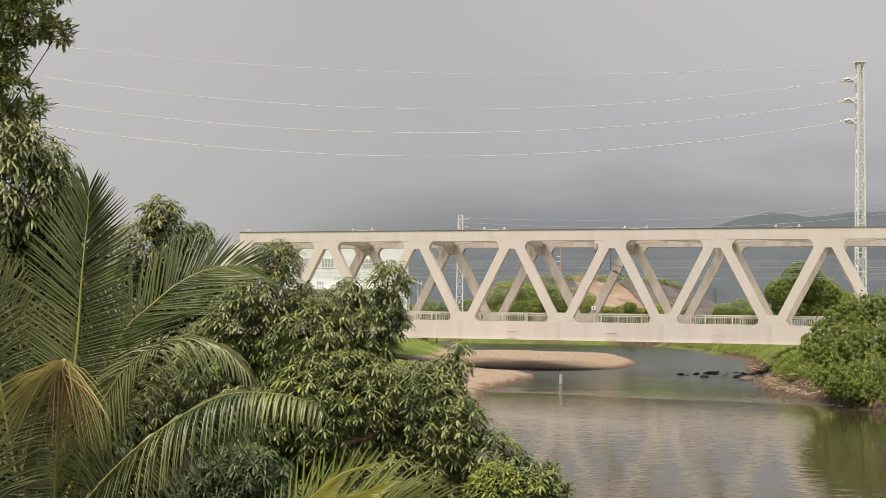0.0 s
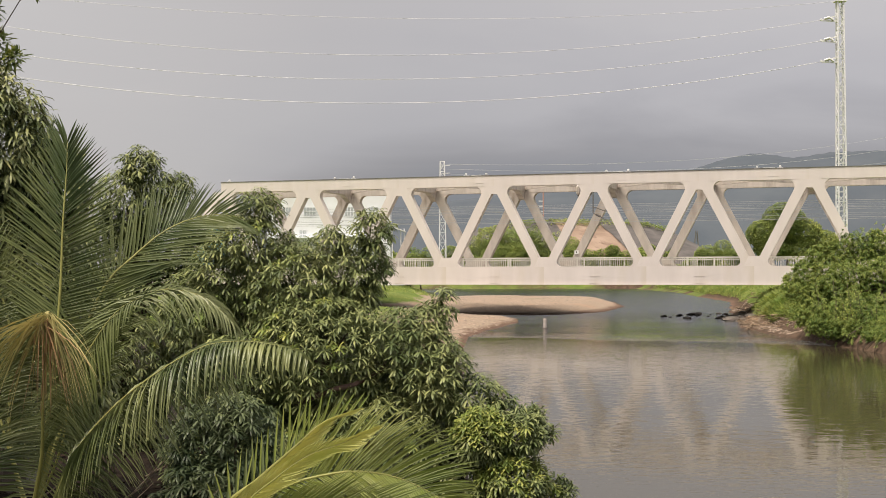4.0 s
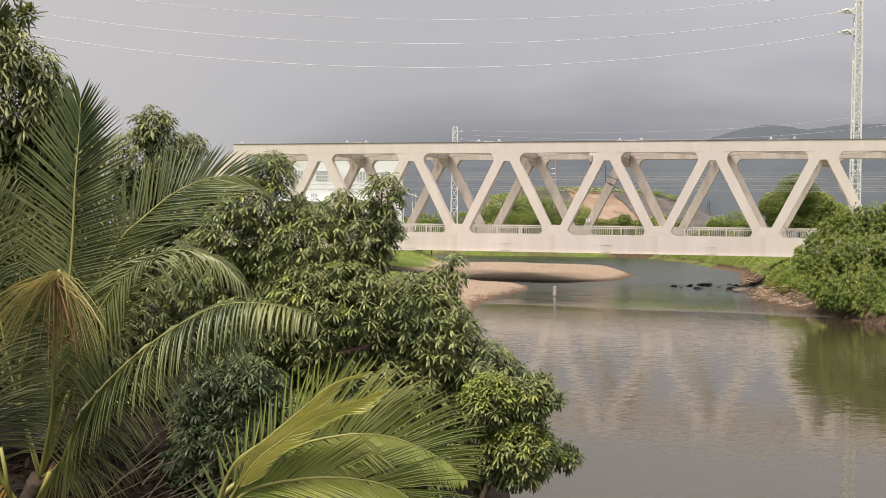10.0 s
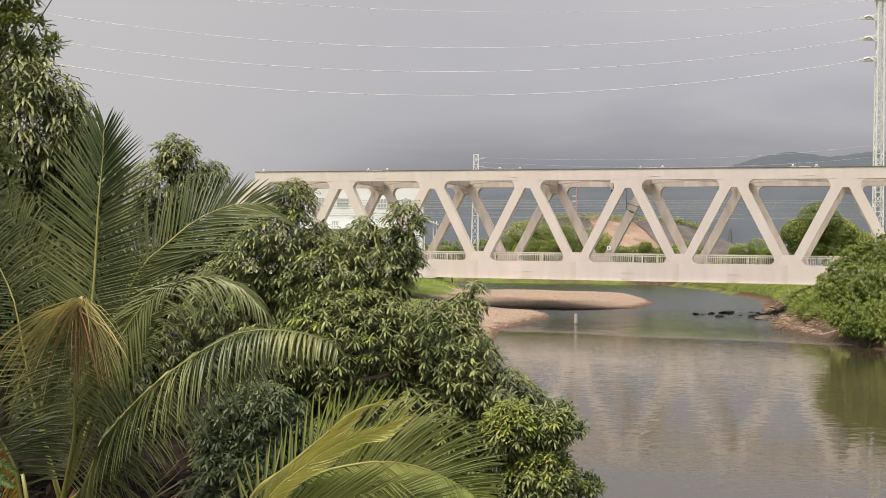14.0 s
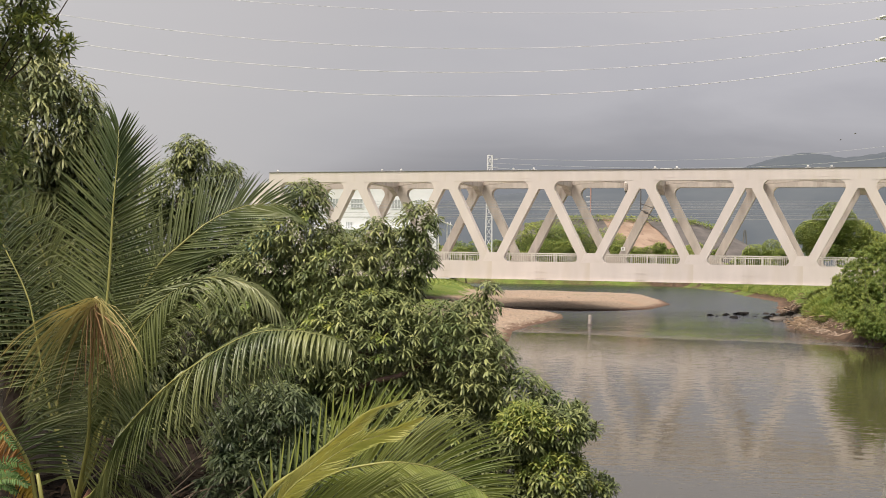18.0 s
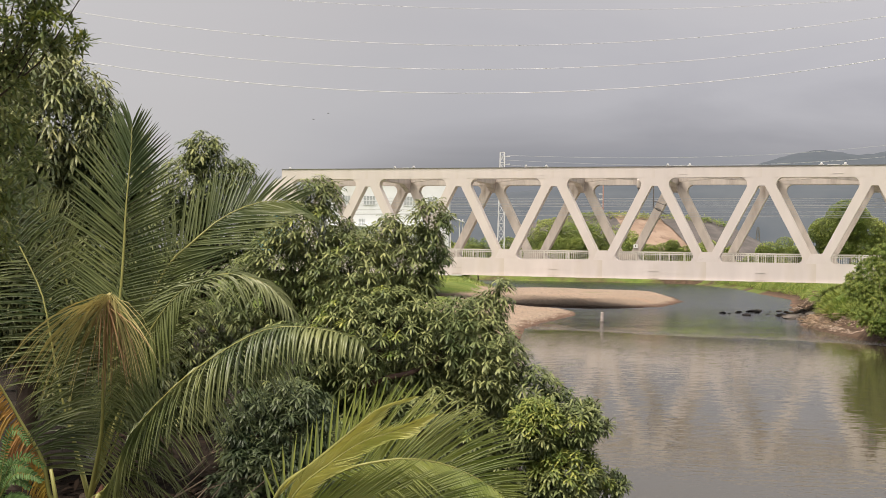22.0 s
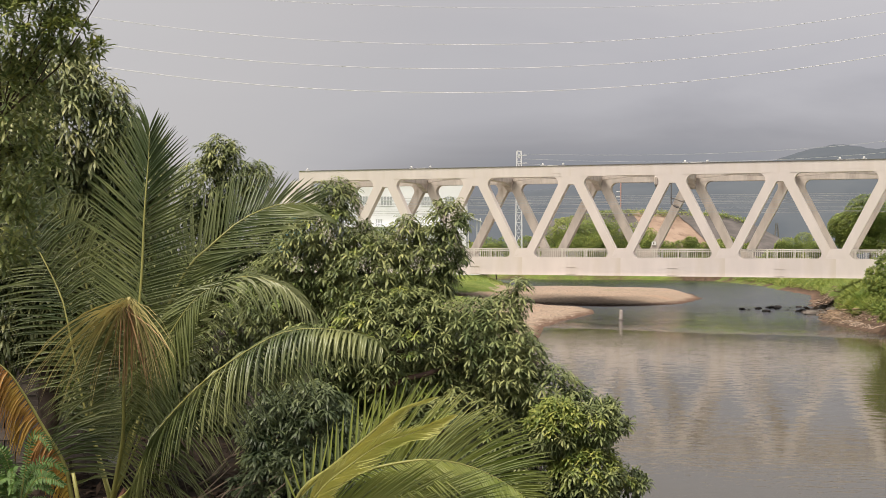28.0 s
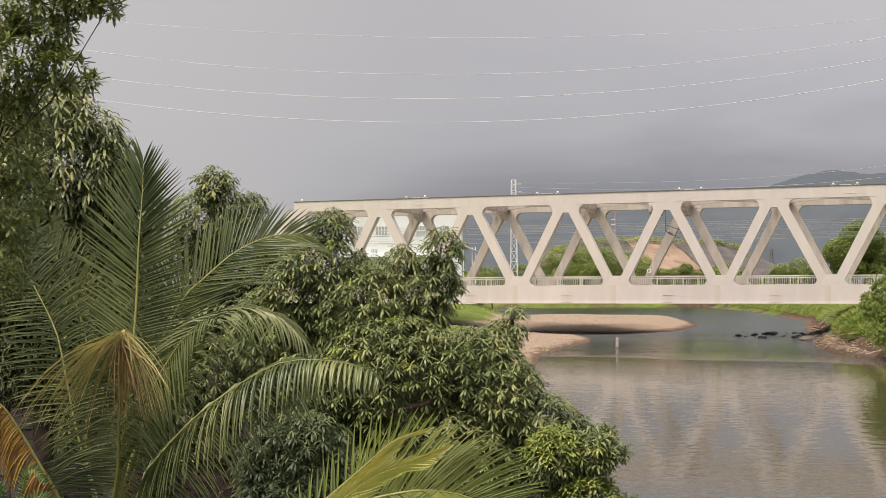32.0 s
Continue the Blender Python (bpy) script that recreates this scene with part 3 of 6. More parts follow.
        # end blocks of the bottom chord
        for x in (xo + (FIRST - 0.75) * PANEL, xo + (LAST + 0.75) * PANEL):
            put("bottom_chord", (side, "be"), lambda: Geo().box((-PANEL / 4, -half, 0), (PANEL / 4, half, Z_LOW)), x, y, mat=paint)
    # cross frames and bracing between the two trusses
    for i in range(FIRST, LAST + 1):
        x = xo + i * PANEL
        put("cross_beam", "cb", lambda: Geo().prism([(-0.45, 11.3), (0.45, 11.3), (0.45, 12.2), (-0.45, 12.2)], BOX, WIDTH), x, 0, mat=SHADED_STEEL)
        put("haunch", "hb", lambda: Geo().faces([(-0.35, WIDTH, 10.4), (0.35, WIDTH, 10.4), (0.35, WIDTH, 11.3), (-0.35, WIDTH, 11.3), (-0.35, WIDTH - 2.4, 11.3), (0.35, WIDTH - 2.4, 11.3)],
                                                [(4, 5, 1, 0), (3, 4, 0), (5, 2, 1), (5, 4, 3, 2), (1, 2, 3, 0)]), x, 0, mat=SHADED_STEEL)
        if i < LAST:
            put("lateral_brace", "la", lambda: Geo().bar((0.4, BOX, 11.7), (PANEL - 0.4, WIDTH, 11.7), 0.32), x, 0, mat=SHADED_STEEL)
            put("lateral_brace", "lb", lambda: Geo().bar((0.4, WIDTH, 11.72), (PANEL - 0.4, BOX, 11.72), 0.30), x, 0, mat=SHADED_STEEL)
        for k in (-0.25, 0.25):
            put("floor_beam", "fb", lambda: Geo().box((-0.2, BOX, 0.3), (0.2, WIDTH, 1.45)), x + k * PANEL, 0)
    length0, length1 = xo + (FIRST - 1) * PANEL, xo + (LAST + 1) * PANEL
    part("deck", Geo().box((length0, BOX, 1.45), (length1, WIDTH, 1.8)), CONCRETE, at, "concrete deck slab")
    # walkway railings
    for y in (1.75, WIDTH - 1.0):
        for i in range(FIRST, LAST + 1):
            x = xo + i * PANEL
            n = 4
            for k in range(n):
                put("rail_post", "rp%d" % (y > 5), lambda: Geo().box((-0.05, y - 0.05, 1.8), (0.05, y + 0.05, 3.06)), x + (k - 1.5) * PANEL / n, 0, mat=RAIL)
            put("handrail", "hr%d" % (y > 5), lambda: Geo().box((-PANEL / 2, y - 0.05, 2.98), (PANEL / 2, y + 0.05, 3.07)), x, 0, mat=RAIL)
            put("handrail", "hl%d" % (y > 5), lambda: Geo().box((-PANEL / 2, y - 0.03, 2.0), (PANEL / 2, y + 0.03, 2.06)), x, 0, mat=RAIL)

            def bars():
                g = Geo()
                for j in range(48):
                    if j % 12 == 6:
                        continue
                    u = -PANEL / 2 + (j + 0.5) * PANEL / 48
                    g.box((u - 0.018, y - 0.018, 2.06), (u + 0.018, y + 0.018, 2.98))
                return g
            put("handrail", "hm%d" % (y > 5), lambda: Geo().box((-PANEL / 2, y - 0.03, 2.78), (PANEL / 2, y + 0.03, 2.83)), x, 0, mat=RAIL)
            if y < 5 and 0 <= i <= 5:
                for j in range(48):
                    if j % 12 != 6:
                        put("baluster", "ba", lambda: Geo().box((-0.018, y - 0.018, 2.06), (0.018, y + 0.018, 2.98)), x - PANEL / 2 + (j + 0.5) * PANEL / 48, 0, mat=RAIL)
                continue
            tagged(put("balustrade_infill", "bl%d" % (y > 5), bars, x, 0, mat=RAIL), kind="stuff")
    # small floodlights on the top chord
    for k in range(-1, 7):
        for d in (-0.105, 0.105):
            x = xo + (0.39 + 1.415 * k + d) * PANEL
            if xo + FIRST * PANEL < x < xo + LAST * PANEL:
                lamp = put("floodlight", "lp", lambda: Geo().tube([(0, 0, Z_TOP + 0.08), (0, 0, Z_TOP + 0.14), (0, 0, Z_TOP + 0.26), (0, 0, Z_TOP + 0.31)], [0.08, 0.13, 0.13, 0.06], 8), x, half, mat=LAMPW)
                put("bracket", "lk", lambda: Geo().box((-0.06, -0.06, Z_TOP), (0.06, 0.06, Z_TOP + 0.1)).box((-0.3, -0.05, Z_TOP + 0.02), (0.3, 0.05, Z_TOP + 0.08)), 0, 0, mat=GALV, parent=lamp)
        x = xo + (0.39 + 1.415 * k) * PANEL
        if xo + FIRST * PANEL < x < xo + LAST * PANEL:
            put("cable_tray", "ct", lambda: Geo().box((-0.62, -0.12, Z_TOP), (0.62, 0.12, Z_TOP + 0.07)), x, half, mat=LAMPW)
            put("inspection_ledge", "il", lambda: Geo().box((-0.55, -0.028, 0.0), (0.55, 0.0, 0.03)), x + 0.5, 0.0, mat=STEEL).location.z = Z_HIGH + 0.36
    # overhead line of the railway
    for y in (4.4, 9.2):
        for z, r in ((7.3, 0.020), (7.75, 0.014), (8.4, 0.020), (8.75, 0.014), (9.15, 0.016)):
            part("contact_wire", Geo().bar((length0 - 40, y, z), (length1 + 40, y, z), r * 2), WIRE_DARK, at)
    hang = part("hanging_lamp", Geo().tube([(xo + 2.81 * PANEL, 2.2, 10.2), (xo + 2.81 * PANEL, 2.2, 10.35), (xo + 2.81 * PANEL, 2.2, 11.1), (xo + 2.81 * PANEL, 2.2, 11.3)], [0.16, 0.26, 0.26, 0.1], 8), STEEL, at, "grey lamp hung under the top bracing")
    part("lens", Geo().tube([(xo + 2.81 * PANEL, 2.2, 9.95), (xo + 2.81 * PANEL, 2.2, 10.199)], [0.12, 0.16], 8), STEEL_DARK, hang)
    for i in (-1, 3, 7):
        x = xo + i * PANEL - 1.0
        drop = part("catenary_bracket", Geo().box((x + 0.02, 4.35, 8.2), (x + 0.12, 4.45, 10.9)).bar((x, 4.4, 8.9), (x + 1.5, 4.4, 8.35), 0.09).bar((x, 4.4, 8.2), (x + 1.6, 4.4, 7.35), 0.09), STEEL_DARK, at)
        part("insulator", Geo().tube([(x + 0.4, 4.4, 8.0), (x + 0.9, 4.4, 7.75)], 0.13, 8), STEEL_DARK, drop)
    sign = part("notice_plate", Geo().box((xo + 2.6 * PANEL - 0.26, WIDTH - 0.12, 3.55), (xo + 2.6 * PANEL + 0.26, WIDTH - 0.08, 4.0)), LAMPW, at, "small white notice plate")
    part("lettering_bar", Geo().box((xo + 2.6 * PANEL - 0.08, WIDTH - 0.13, 3.66), (xo + 2.6 * PANEL + 0.06, WIDTH - 0.121, 3.9)), STEEL_DARK, sign)
    for x in (length0 + 1.2, length1 - 1.2):
        part("abutment", Geo().box((x - 1.4, -0.6, -5.2), (x + 1.4, WIDTH + 1.6, -0.02)), CONCRETE, at, "plain concrete abutment")


make_bridge()

# ---- leaves ----


def unit(a):
    return a / np.maximum(np.linalg.norm(a, axis=-1, keepdims=True), 1e-9)


def apart(p, n, gap):
    """Thins points out, so that none lies nearer than gap to another."""
    cells, keep = {}, []
    for i, q in enumerate(p):
        k = tuple(int(math.floor(v / gap)) for v in q)
        near = False
        for dx in (-1, 0, 1):
            for dy in (-1, 0, 1):
                for dz in (-1, 0, 1):
                    for j in cells.get((k[0] + dx, k[1] + dy, k[2] + dz), ()):
                        if ((p[j] - q) ** 2).sum() < gap * gap:
                            near = True
        if not near:
            cells.setdefault(k, []).append(i)
            keep.append(i)
    return p[keep], n[keep]


def shell(lobes, count, rng, depth=0.35):
    """Points near the surface of a union of ellipsoids (x, y, z, rx, ry, rz), with the way outwards."""
    L = np.array(lobes, float)
    area = (L[:, 3] * L[:, 4] + L[:, 3] * L[:, 5] + L[:, 4] * L[:, 5])
    pick = rng.choice(len(L), count * 3, p=area / area.sum())
    d = unit(rng.normal(size=(count * 3, 3)))
    rad = 1 - depth * rng.random((count * 3, 1)) ** 1.6
    c, r = L[pick, :3], L[pick, 3:]
    p = c + d * r * rad
    inside = np.zeros(len(p), bool)
    for q in L:
        e = (((p - q[:3]) / q[3:]) ** 2).sum(1)
        inside |= e < 0.42
    p, n = p[~inside][:count], unit(d / r)[~inside][:count]
    return p, n


def leaves(name, base, way, mat, rng, length=0.2, width=0.05, droop=0.5, fold=True):
    """Leaves that start at base and grow along way, bending down."""
    n = len(base)
    ln = length * (0.7 + 0.6 * rng.random((n, 1)))
    wd = width * (0.8 + 0.4 * rng.random((n, 1)))
    down = np.array([0, 0, -1.0])
    dr = droop * (0.5 + rng.random((n, 1)))
    side = unit(np.cross(way, down) + 0.09 * rng.normal(size=(n, 3)))
    w1 = unit(way + down * dr * 0.5)
    w2 = unit(way + down * dr * 1.3)
    p0, p1 = base, base + way * ln * 0.34
    p2 = p1 + w1 * ln * 0.40
    p3 = p2 + w2 * ln * 0.26
    up = unit(np.cross(side, way))
    if fold:
        f = 0.35
        v = np.stack([p0, p1 - side * wd * 0.42 + up * wd * f * 0.42, p1, p1 + side * wd * 0.42 + up * wd * f * 0.42,
                      p2 - side * wd * 0.5 + up * wd * f * 0.45, p2, p2 + side * wd * 0.5 + up * wd * f * 0.45, p3], 1)
        tri = np.array([(0, 2, 1), (0, 3, 2), (1, 2, 5), (1, 5, 4), (2, 3, 6), (2, 6, 5), (4, 5, 7), (5, 6, 7)])
    else:
        v = np.stack([p0, p1 - side * wd * 0.5, p1 + side * wd * 0.5, p3], 1)
        tri = np.array([(0, 2, 1), (1, 2, 3)])
    k = v.shape[1]
    faces = (np.arange(n)[:, None, None] * k + tri[None]).reshape(-1, 3)
    return array_mesh(name, v.reshape(-1, 3), faces, mat)


def rosettes(name, p, n, mat, rng, per=11, length=0.2, width=0.05, droop=0.6, spread=1.0, fold=True, umbrella=False):
    """Whorls of leaves at the shoot tips p, which point along n."""
    m = len(p)
    axis = unit(n * 0.95 + np.array([0, 0, 0.85]) + 0.22 * rng.normal(size=(m, 3)))
    if umbrella:
        axis = unit(n * 0.75 + np.array([0, 0, 0.9]) + 0.16 * rng.normal(size=(m, 3)))
    a = unit(np.cross(axis, np.array([0.31, 0.77, 0.12])))
    b = np.cross(axis, a)
    k = np.arange(per)
    ang = k * 2.4 + rng.random((m, 1)) * 6.28 + 0.15 * rng.normal(size=(m, per))
    lean = 0.6 + 0.9 * ((k + 0.5) / per) ** 0.7 * spread + 0.10 * rng.normal(size=(m, per))
    if umbrella:
        lean = 0.95 + 0.6 * ((k + 0.5) / per) + 0.08 * rng.normal(size=(m, per))
    way = unit(a[:, None] * (np.cos(ang) * np.sin(lean))[..., None] + b[:, None] * (np.sin(ang) * np.sin(lean))[..., None] + axis[:, None] * np.cos(lean)[..., None])
    base = p[:, None] - axis[:, None] * (k / per * 0.35 * length)[None, :, None]
    return leaves(name, base.reshape(-1, 3), way.reshape(-1, 3), mat, rng, length, width, droop, fold)


def limb(points, r0, r1, sides=7):
    pts = [Vector(p) for p in points]
    out = []
    for i in range(len(pts) - 1):
        for k in range(4):
            out.append(pts[i].lerp(pts[i + 1], k / 4) + Vector((random.uniform(-1, 1), random.uniform(-1, 1), 0)) * 0.06 * r0)
    out.append(pts[-1])
    n = len(out)
    return Geo().tube(out, [r0 + (r1 - r0) * (i / (n - 1)) ** 0.8 for i in range(n)], sides)


def broad_tree(name, foot, lobes, label, mat, seed, shoots, per=11, length=0.2, width=0.05, droop=0.6, trunk=0.22, young=0.0, depth=0.4, fold=True, category="tree", branches=7, group="", fork_at=0.5, inner=0, gap=0.0, ragged=0.0):
    """A trunk, limbs that reach into the crown's lobes, and a crown of shoots."""
    rng = np.random.default_rng(seed)
    random.seed(seed)
    f = Vector((foot[0], foot[1], float(ground_height(np.array(foot[0]), np.array(foot[1]))) - 0.05))
    at = thing(name, Matrix.Translation(f), label, category, group)
    lob = [(a - f.x, b - f.y, c - f.z, d, e, g) for a, b, c, d, e, g in lobes]
    mean = np.mean([q[:3] for q in lob], 0)
    fork = Vector((mean[0] * fork_at, mean[1] * fork_at, max(0.6, min(mean[2] * (fork_at + 0.08), mean[2] - 0.2))))
    part("trunk", limb([(0, 0, -0.3), fork * 0.5 + Vector((0.1, 0.05, 0)), fork], trunk, trunk * 0.7, 9), BARK, at, smooth=True)
    for q in sorted(lob, key=lambda q: -q[3] * q[5])[:branches]:
        tip = Vector(q[:3])
        mid = fork.lerp(tip, 0.5) + Vector((0, 0, -0.12 * (tip - fork).length))
        g = limb([fork, mid, tip], trunk * 0.5, trunk * 0.14)
        for _ in range(4):
            d = Vector(rng.normal(size=3)).normalized()
            g.tube([tip.lerp(mid, random.random() * 0.3), tip + Vector((d.x * q[3], d.y * q[4], d.z * q[5])) * 0.8], [trunk * 0.09, trunk * 0.03], 5)
        part("branch", g, BARK, at, smooth=True)
    p, n = shell(lob, shoots, rng, depth)
    if gap:
        p, n = apart(p, n, gap)
    if ragged:
        out = fbm(p[:, 0] + p[:, 2] * 0.7, p[:, 1] + p[:, 2], 1.1)[:, None]
        p = p + n * (ragged * 2.2 * out + ragged * rng.random((len(p), 1)) ** 5 * 3.5)
    if inner:
        pi, ni = shell([(a, b, c, d * 0.72, e * 0.72, g * 0.72) for a, b, c, d, e, g in lob], inner, rng, 0.3)
        part("inner_foliage", rosettes("inner_foliage", pi, ni, mat, rng, 9, length, width, droop, fold=False), mat, at)
    flush = np.clip(fbm(p[:, 0] + 4, p[:, 1] + p[:, 2] * 1.3, 1.5) * 3.0 + 0.3, 0, 3)    # young shoots come in patches
    fresh = rng.random(len(p)) < young * flush * np.clip(0.4 + n[:, 2], 0, 1.4)
    part("crown", rosettes("crown", p[~fresh], n[~fresh], mat, rng, per, length, width, droop, fold=fold, umbrella=gap > 0), mat, at)
    if fresh.any():
        part("young_foliage", rosettes("young_foliage", p[fresh], n[fresh], MANGO_NEW, rng, per, length * 0.85, width, droop, fold=fold, umbrella=gap > 0), MANGO_NEW, at, "light green young leaves")
    return at

# ---- trees of the near bank ----
big_mango = broad_tree("mango_tree", (-2.6, 23.0, 1.9), [
    (*(-3.18, 23.00, 6.28), 0.62, 0.7, 0.72), (*(-2.31, 23.00, 5.41), 1.1, 1.2, 1.0), (*(-1.49, 23.00, 5.63), 0.62, 0.8, 0.85), (*(-0.97, 22.60, 6.53), 0.38, 0.4, 0.42), (*(-0.96, 22.60, 5.95), 0.34, 0.4, 0.45), (*(-1.71, 22.80, 6.25), 0.34, 0.4, 0.4), (*(-2.00, 22.80, 5.93), 0.3, 0.4, 0.3),
    (*(-1.79, 22.00, 4.26), 1.3, 1.2, 1.15), (*(-0.41, 22.00, 4.42), 0.95, 1.0, 0.78), (*(0.29, 22.00, 5.17), 0.22, 0.3, 0.36), (*(-0.00, 22.00, 4.85), 0.45, 0.5, 0.42), (*(-3.07, 23.00, 6.92), 0.42, 0.45, 0.42), (*(-2.72, 23.00, 6.20), 0.40, 0.45, 0.42), (*(-3.58, 23.00, 6.33), 0.42, 0.5, 0.6),
    (*(0.09, 21.60, 4.02), 0.7, 0.8, 0.7), (*(0.77, 21.50, 3.56), 0.62, 0.7, 0.5), (*(1.35, 21.50, 3.38), 0.36, 0.45, 0.28), (*(-3.26, 22.00, 3.65), 1.1, 1.0, 1.1), (*(-4.16, 23.50, 5.06), 0.8, 0.9, 0.9), (*(-3.70, 23.20, 5.60), 0.75, 0.7, 0.85), (*(-2.68, 23.40, 5.93), 0.6, 0.6, 0.55), (*(-1.18, 22.60, 5.64), 0.4, 0.5, 0.6), (*(-0.76, 21.50, 2.68), 1.35, 1.1, 1.1),
    (*(-2.48, 21.50, 2.09), 1.3, 1.1, 1.1), (*(0.69, 21.50, 2.32), 0.8, 0.9, 0.8), (*(-3.72, 22.00, 2.37), 0.9, 0.9, 1.0),
    (*(-1.55, 24.50, 3.64), 1.1, 0.9, 1.0), (*(-0.23, 24.50, 3.33), 1.0, 0.9, 0.9), (*(-2.64, 24.50, 2.97), 1.2, 0.9, 1.1)],
    "spreading mango tree with drooping dark green leaf whorls", MANGO, 11, 20000, per=18, length=0.20, width=0.036, droop=1.1, trunk=0.24, young=0.10, depth=0.14, branches=14, inner=4200, gap=0.19)
part("branch", limb([tuple(Vector(q) - big_mango.location) for q in ((-2.6, 22.6, 3.2), (-1.97, 21.05, 3.68), (-1.57, 20.98, 3.83), (-1.20, 21.05, 3.91), (-0.6, 21.8, 4.2))], 0.055, 0.04), RED_BARK, big_mango, "bare red-brown limb", smooth=True)
broad_tree("mango_tree", (-6.3, 25.5, 1.9), [
    (*(-5.68, 25.00, 7.87), 0.45, 0.5, 0.45), (*(-5.07, 25.00, 7.42), 0.45, 0.4, 0.42), (*(-5.94, 25.00, 7.12), 0.7, 0.7, 0.75), (*(-5.23, 25.50, 6.35), 0.9, 0.9, 0.9),
    (*(-6.48, 25.50, 5.76), 1.1, 1.0, 1.2), (*(-6.09, 25.50, 4.05), 1.3, 1.0, 1.3), (*(-6.63, 25.50, 2.79), 1.4, 1.0, 1.0)],
    "mango tree rising behind the palm, dense dark leaves", MANGO, 12, 5500, per=18, length=0.20, width=0.036, droop=1.1, trunk=0.2, young=0.12, depth=0.18, inner=1900, gap=0.19)
broad_tree("mango_tree", (-7.2, 19.0, 1.9), [
    (*(-6.69, 18.50, 7.66), 1.2, 1.0, 1.25), (*(-5.81, 19.00, 6.98), 0.72, 0.7, 0.9), (*(-7.67, 18.50, 6.93), 1.3, 1.0, 1.5), (*(-6.38, 19.00, 5.86), 1.25, 0.9, 1.3),
    (*(-7.56, 19.00, 5.33), 1.2, 0.9, 1.2), (*(-6.05, 19.50, 4.29), 1.2, 0.9, 1.2)],
    "tall mango tree with long hanging grey-green leaves", TREE_DARK, 13, 3600, per=11, length=0.25, width=0.037, droop=1.6, trunk=0.2, young=0.05, depth=0.35, inner=700)
broad_tree("broadleaf_tree", (-6.6, 12.2, 2.0), [
    (*(-4.95, 12.00, 8.82), 0.62, 0.5, 0.6), (*(-4.51, 12.00, 8.77), 0.45, 0.4, 0.42), (*(-4.07, 12.00, 8.75), 0.32, 0.3, 0.2), (*(-3.76, 12.00, 8.64), 0.17, 0.15, 0.09), (*(-4.76, 12.00, 8.10), 0.5, 0.45, 0.45),
    (*(-4.26, 12.00, 8.03), 0.30, 0.3, 0.22), (*(-3.93, 12.00, 7.91), 0.10, 0.1, 0.06), (*(-4.44, 12.00, 8.33), 0.35, 0.3, 0.3), (*(-4.09, 12.00, 9.33), 0.55, 0.5, 0.42), (*(-4.92, 12.20, 7.36), 0.45, 0.4, 0.6), (*(-4.80, 12.40, 6.65), 0.4, 0.3, 0.45), (*(-5.15, 12.60, 6.09), 0.4, 0.3, 0.4)],
    "tree with small dark glossy leaves and red-brown shoots", SMALL_LEAF, 14, 1100, per=10, length=0.125, width=0.031, droop=0.4, trunk=0.026, young=0.4, depth=0.8, branches=11, fork_at=0.78)
broad_tree("young_tree", (0.3, 20.6, 0.5), [
    (*(0.92, 20.50, 3.13), 0.5, 0.5, 0.45), (*(1.56, 20.50, 3.18), 0.38, 0.4, 0.32), (*(1.82, 20.80, 3.38), 0.14, 0.2, 0.16), (*(1.39, 20.50, 2.32), 0.6, 0.6, 0.6), (*(2.15, 20.80, 2.19), 0.28, 0.3, 0.2), (*(2.07, 21.00, 3.08), 0.1, 0.1, 0.1)],
    "young tree with fresh green leaf whorls over the water", MANGO, 15, 620, per=14, length=0.18, width=0.036, droop=0.9, trunk=0.07, depth=0.6, young=0.9)

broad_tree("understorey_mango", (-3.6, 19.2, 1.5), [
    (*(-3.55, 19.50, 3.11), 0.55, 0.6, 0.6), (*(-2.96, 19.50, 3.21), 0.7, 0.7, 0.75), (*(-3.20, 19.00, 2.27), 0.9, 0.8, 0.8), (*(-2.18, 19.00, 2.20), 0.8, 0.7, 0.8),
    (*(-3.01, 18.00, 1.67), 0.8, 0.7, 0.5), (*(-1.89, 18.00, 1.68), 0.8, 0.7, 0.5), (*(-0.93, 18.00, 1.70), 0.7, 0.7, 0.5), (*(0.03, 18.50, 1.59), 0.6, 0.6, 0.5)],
    "low young mango, leaf whorls coloured dark for the shade under the canopy", SHADED_LEAF, 18, 4000, per=18, length=0.20, width=0.036, droop=1.1, trunk=0.08, depth=0.35, inner=500, gap=0.175)

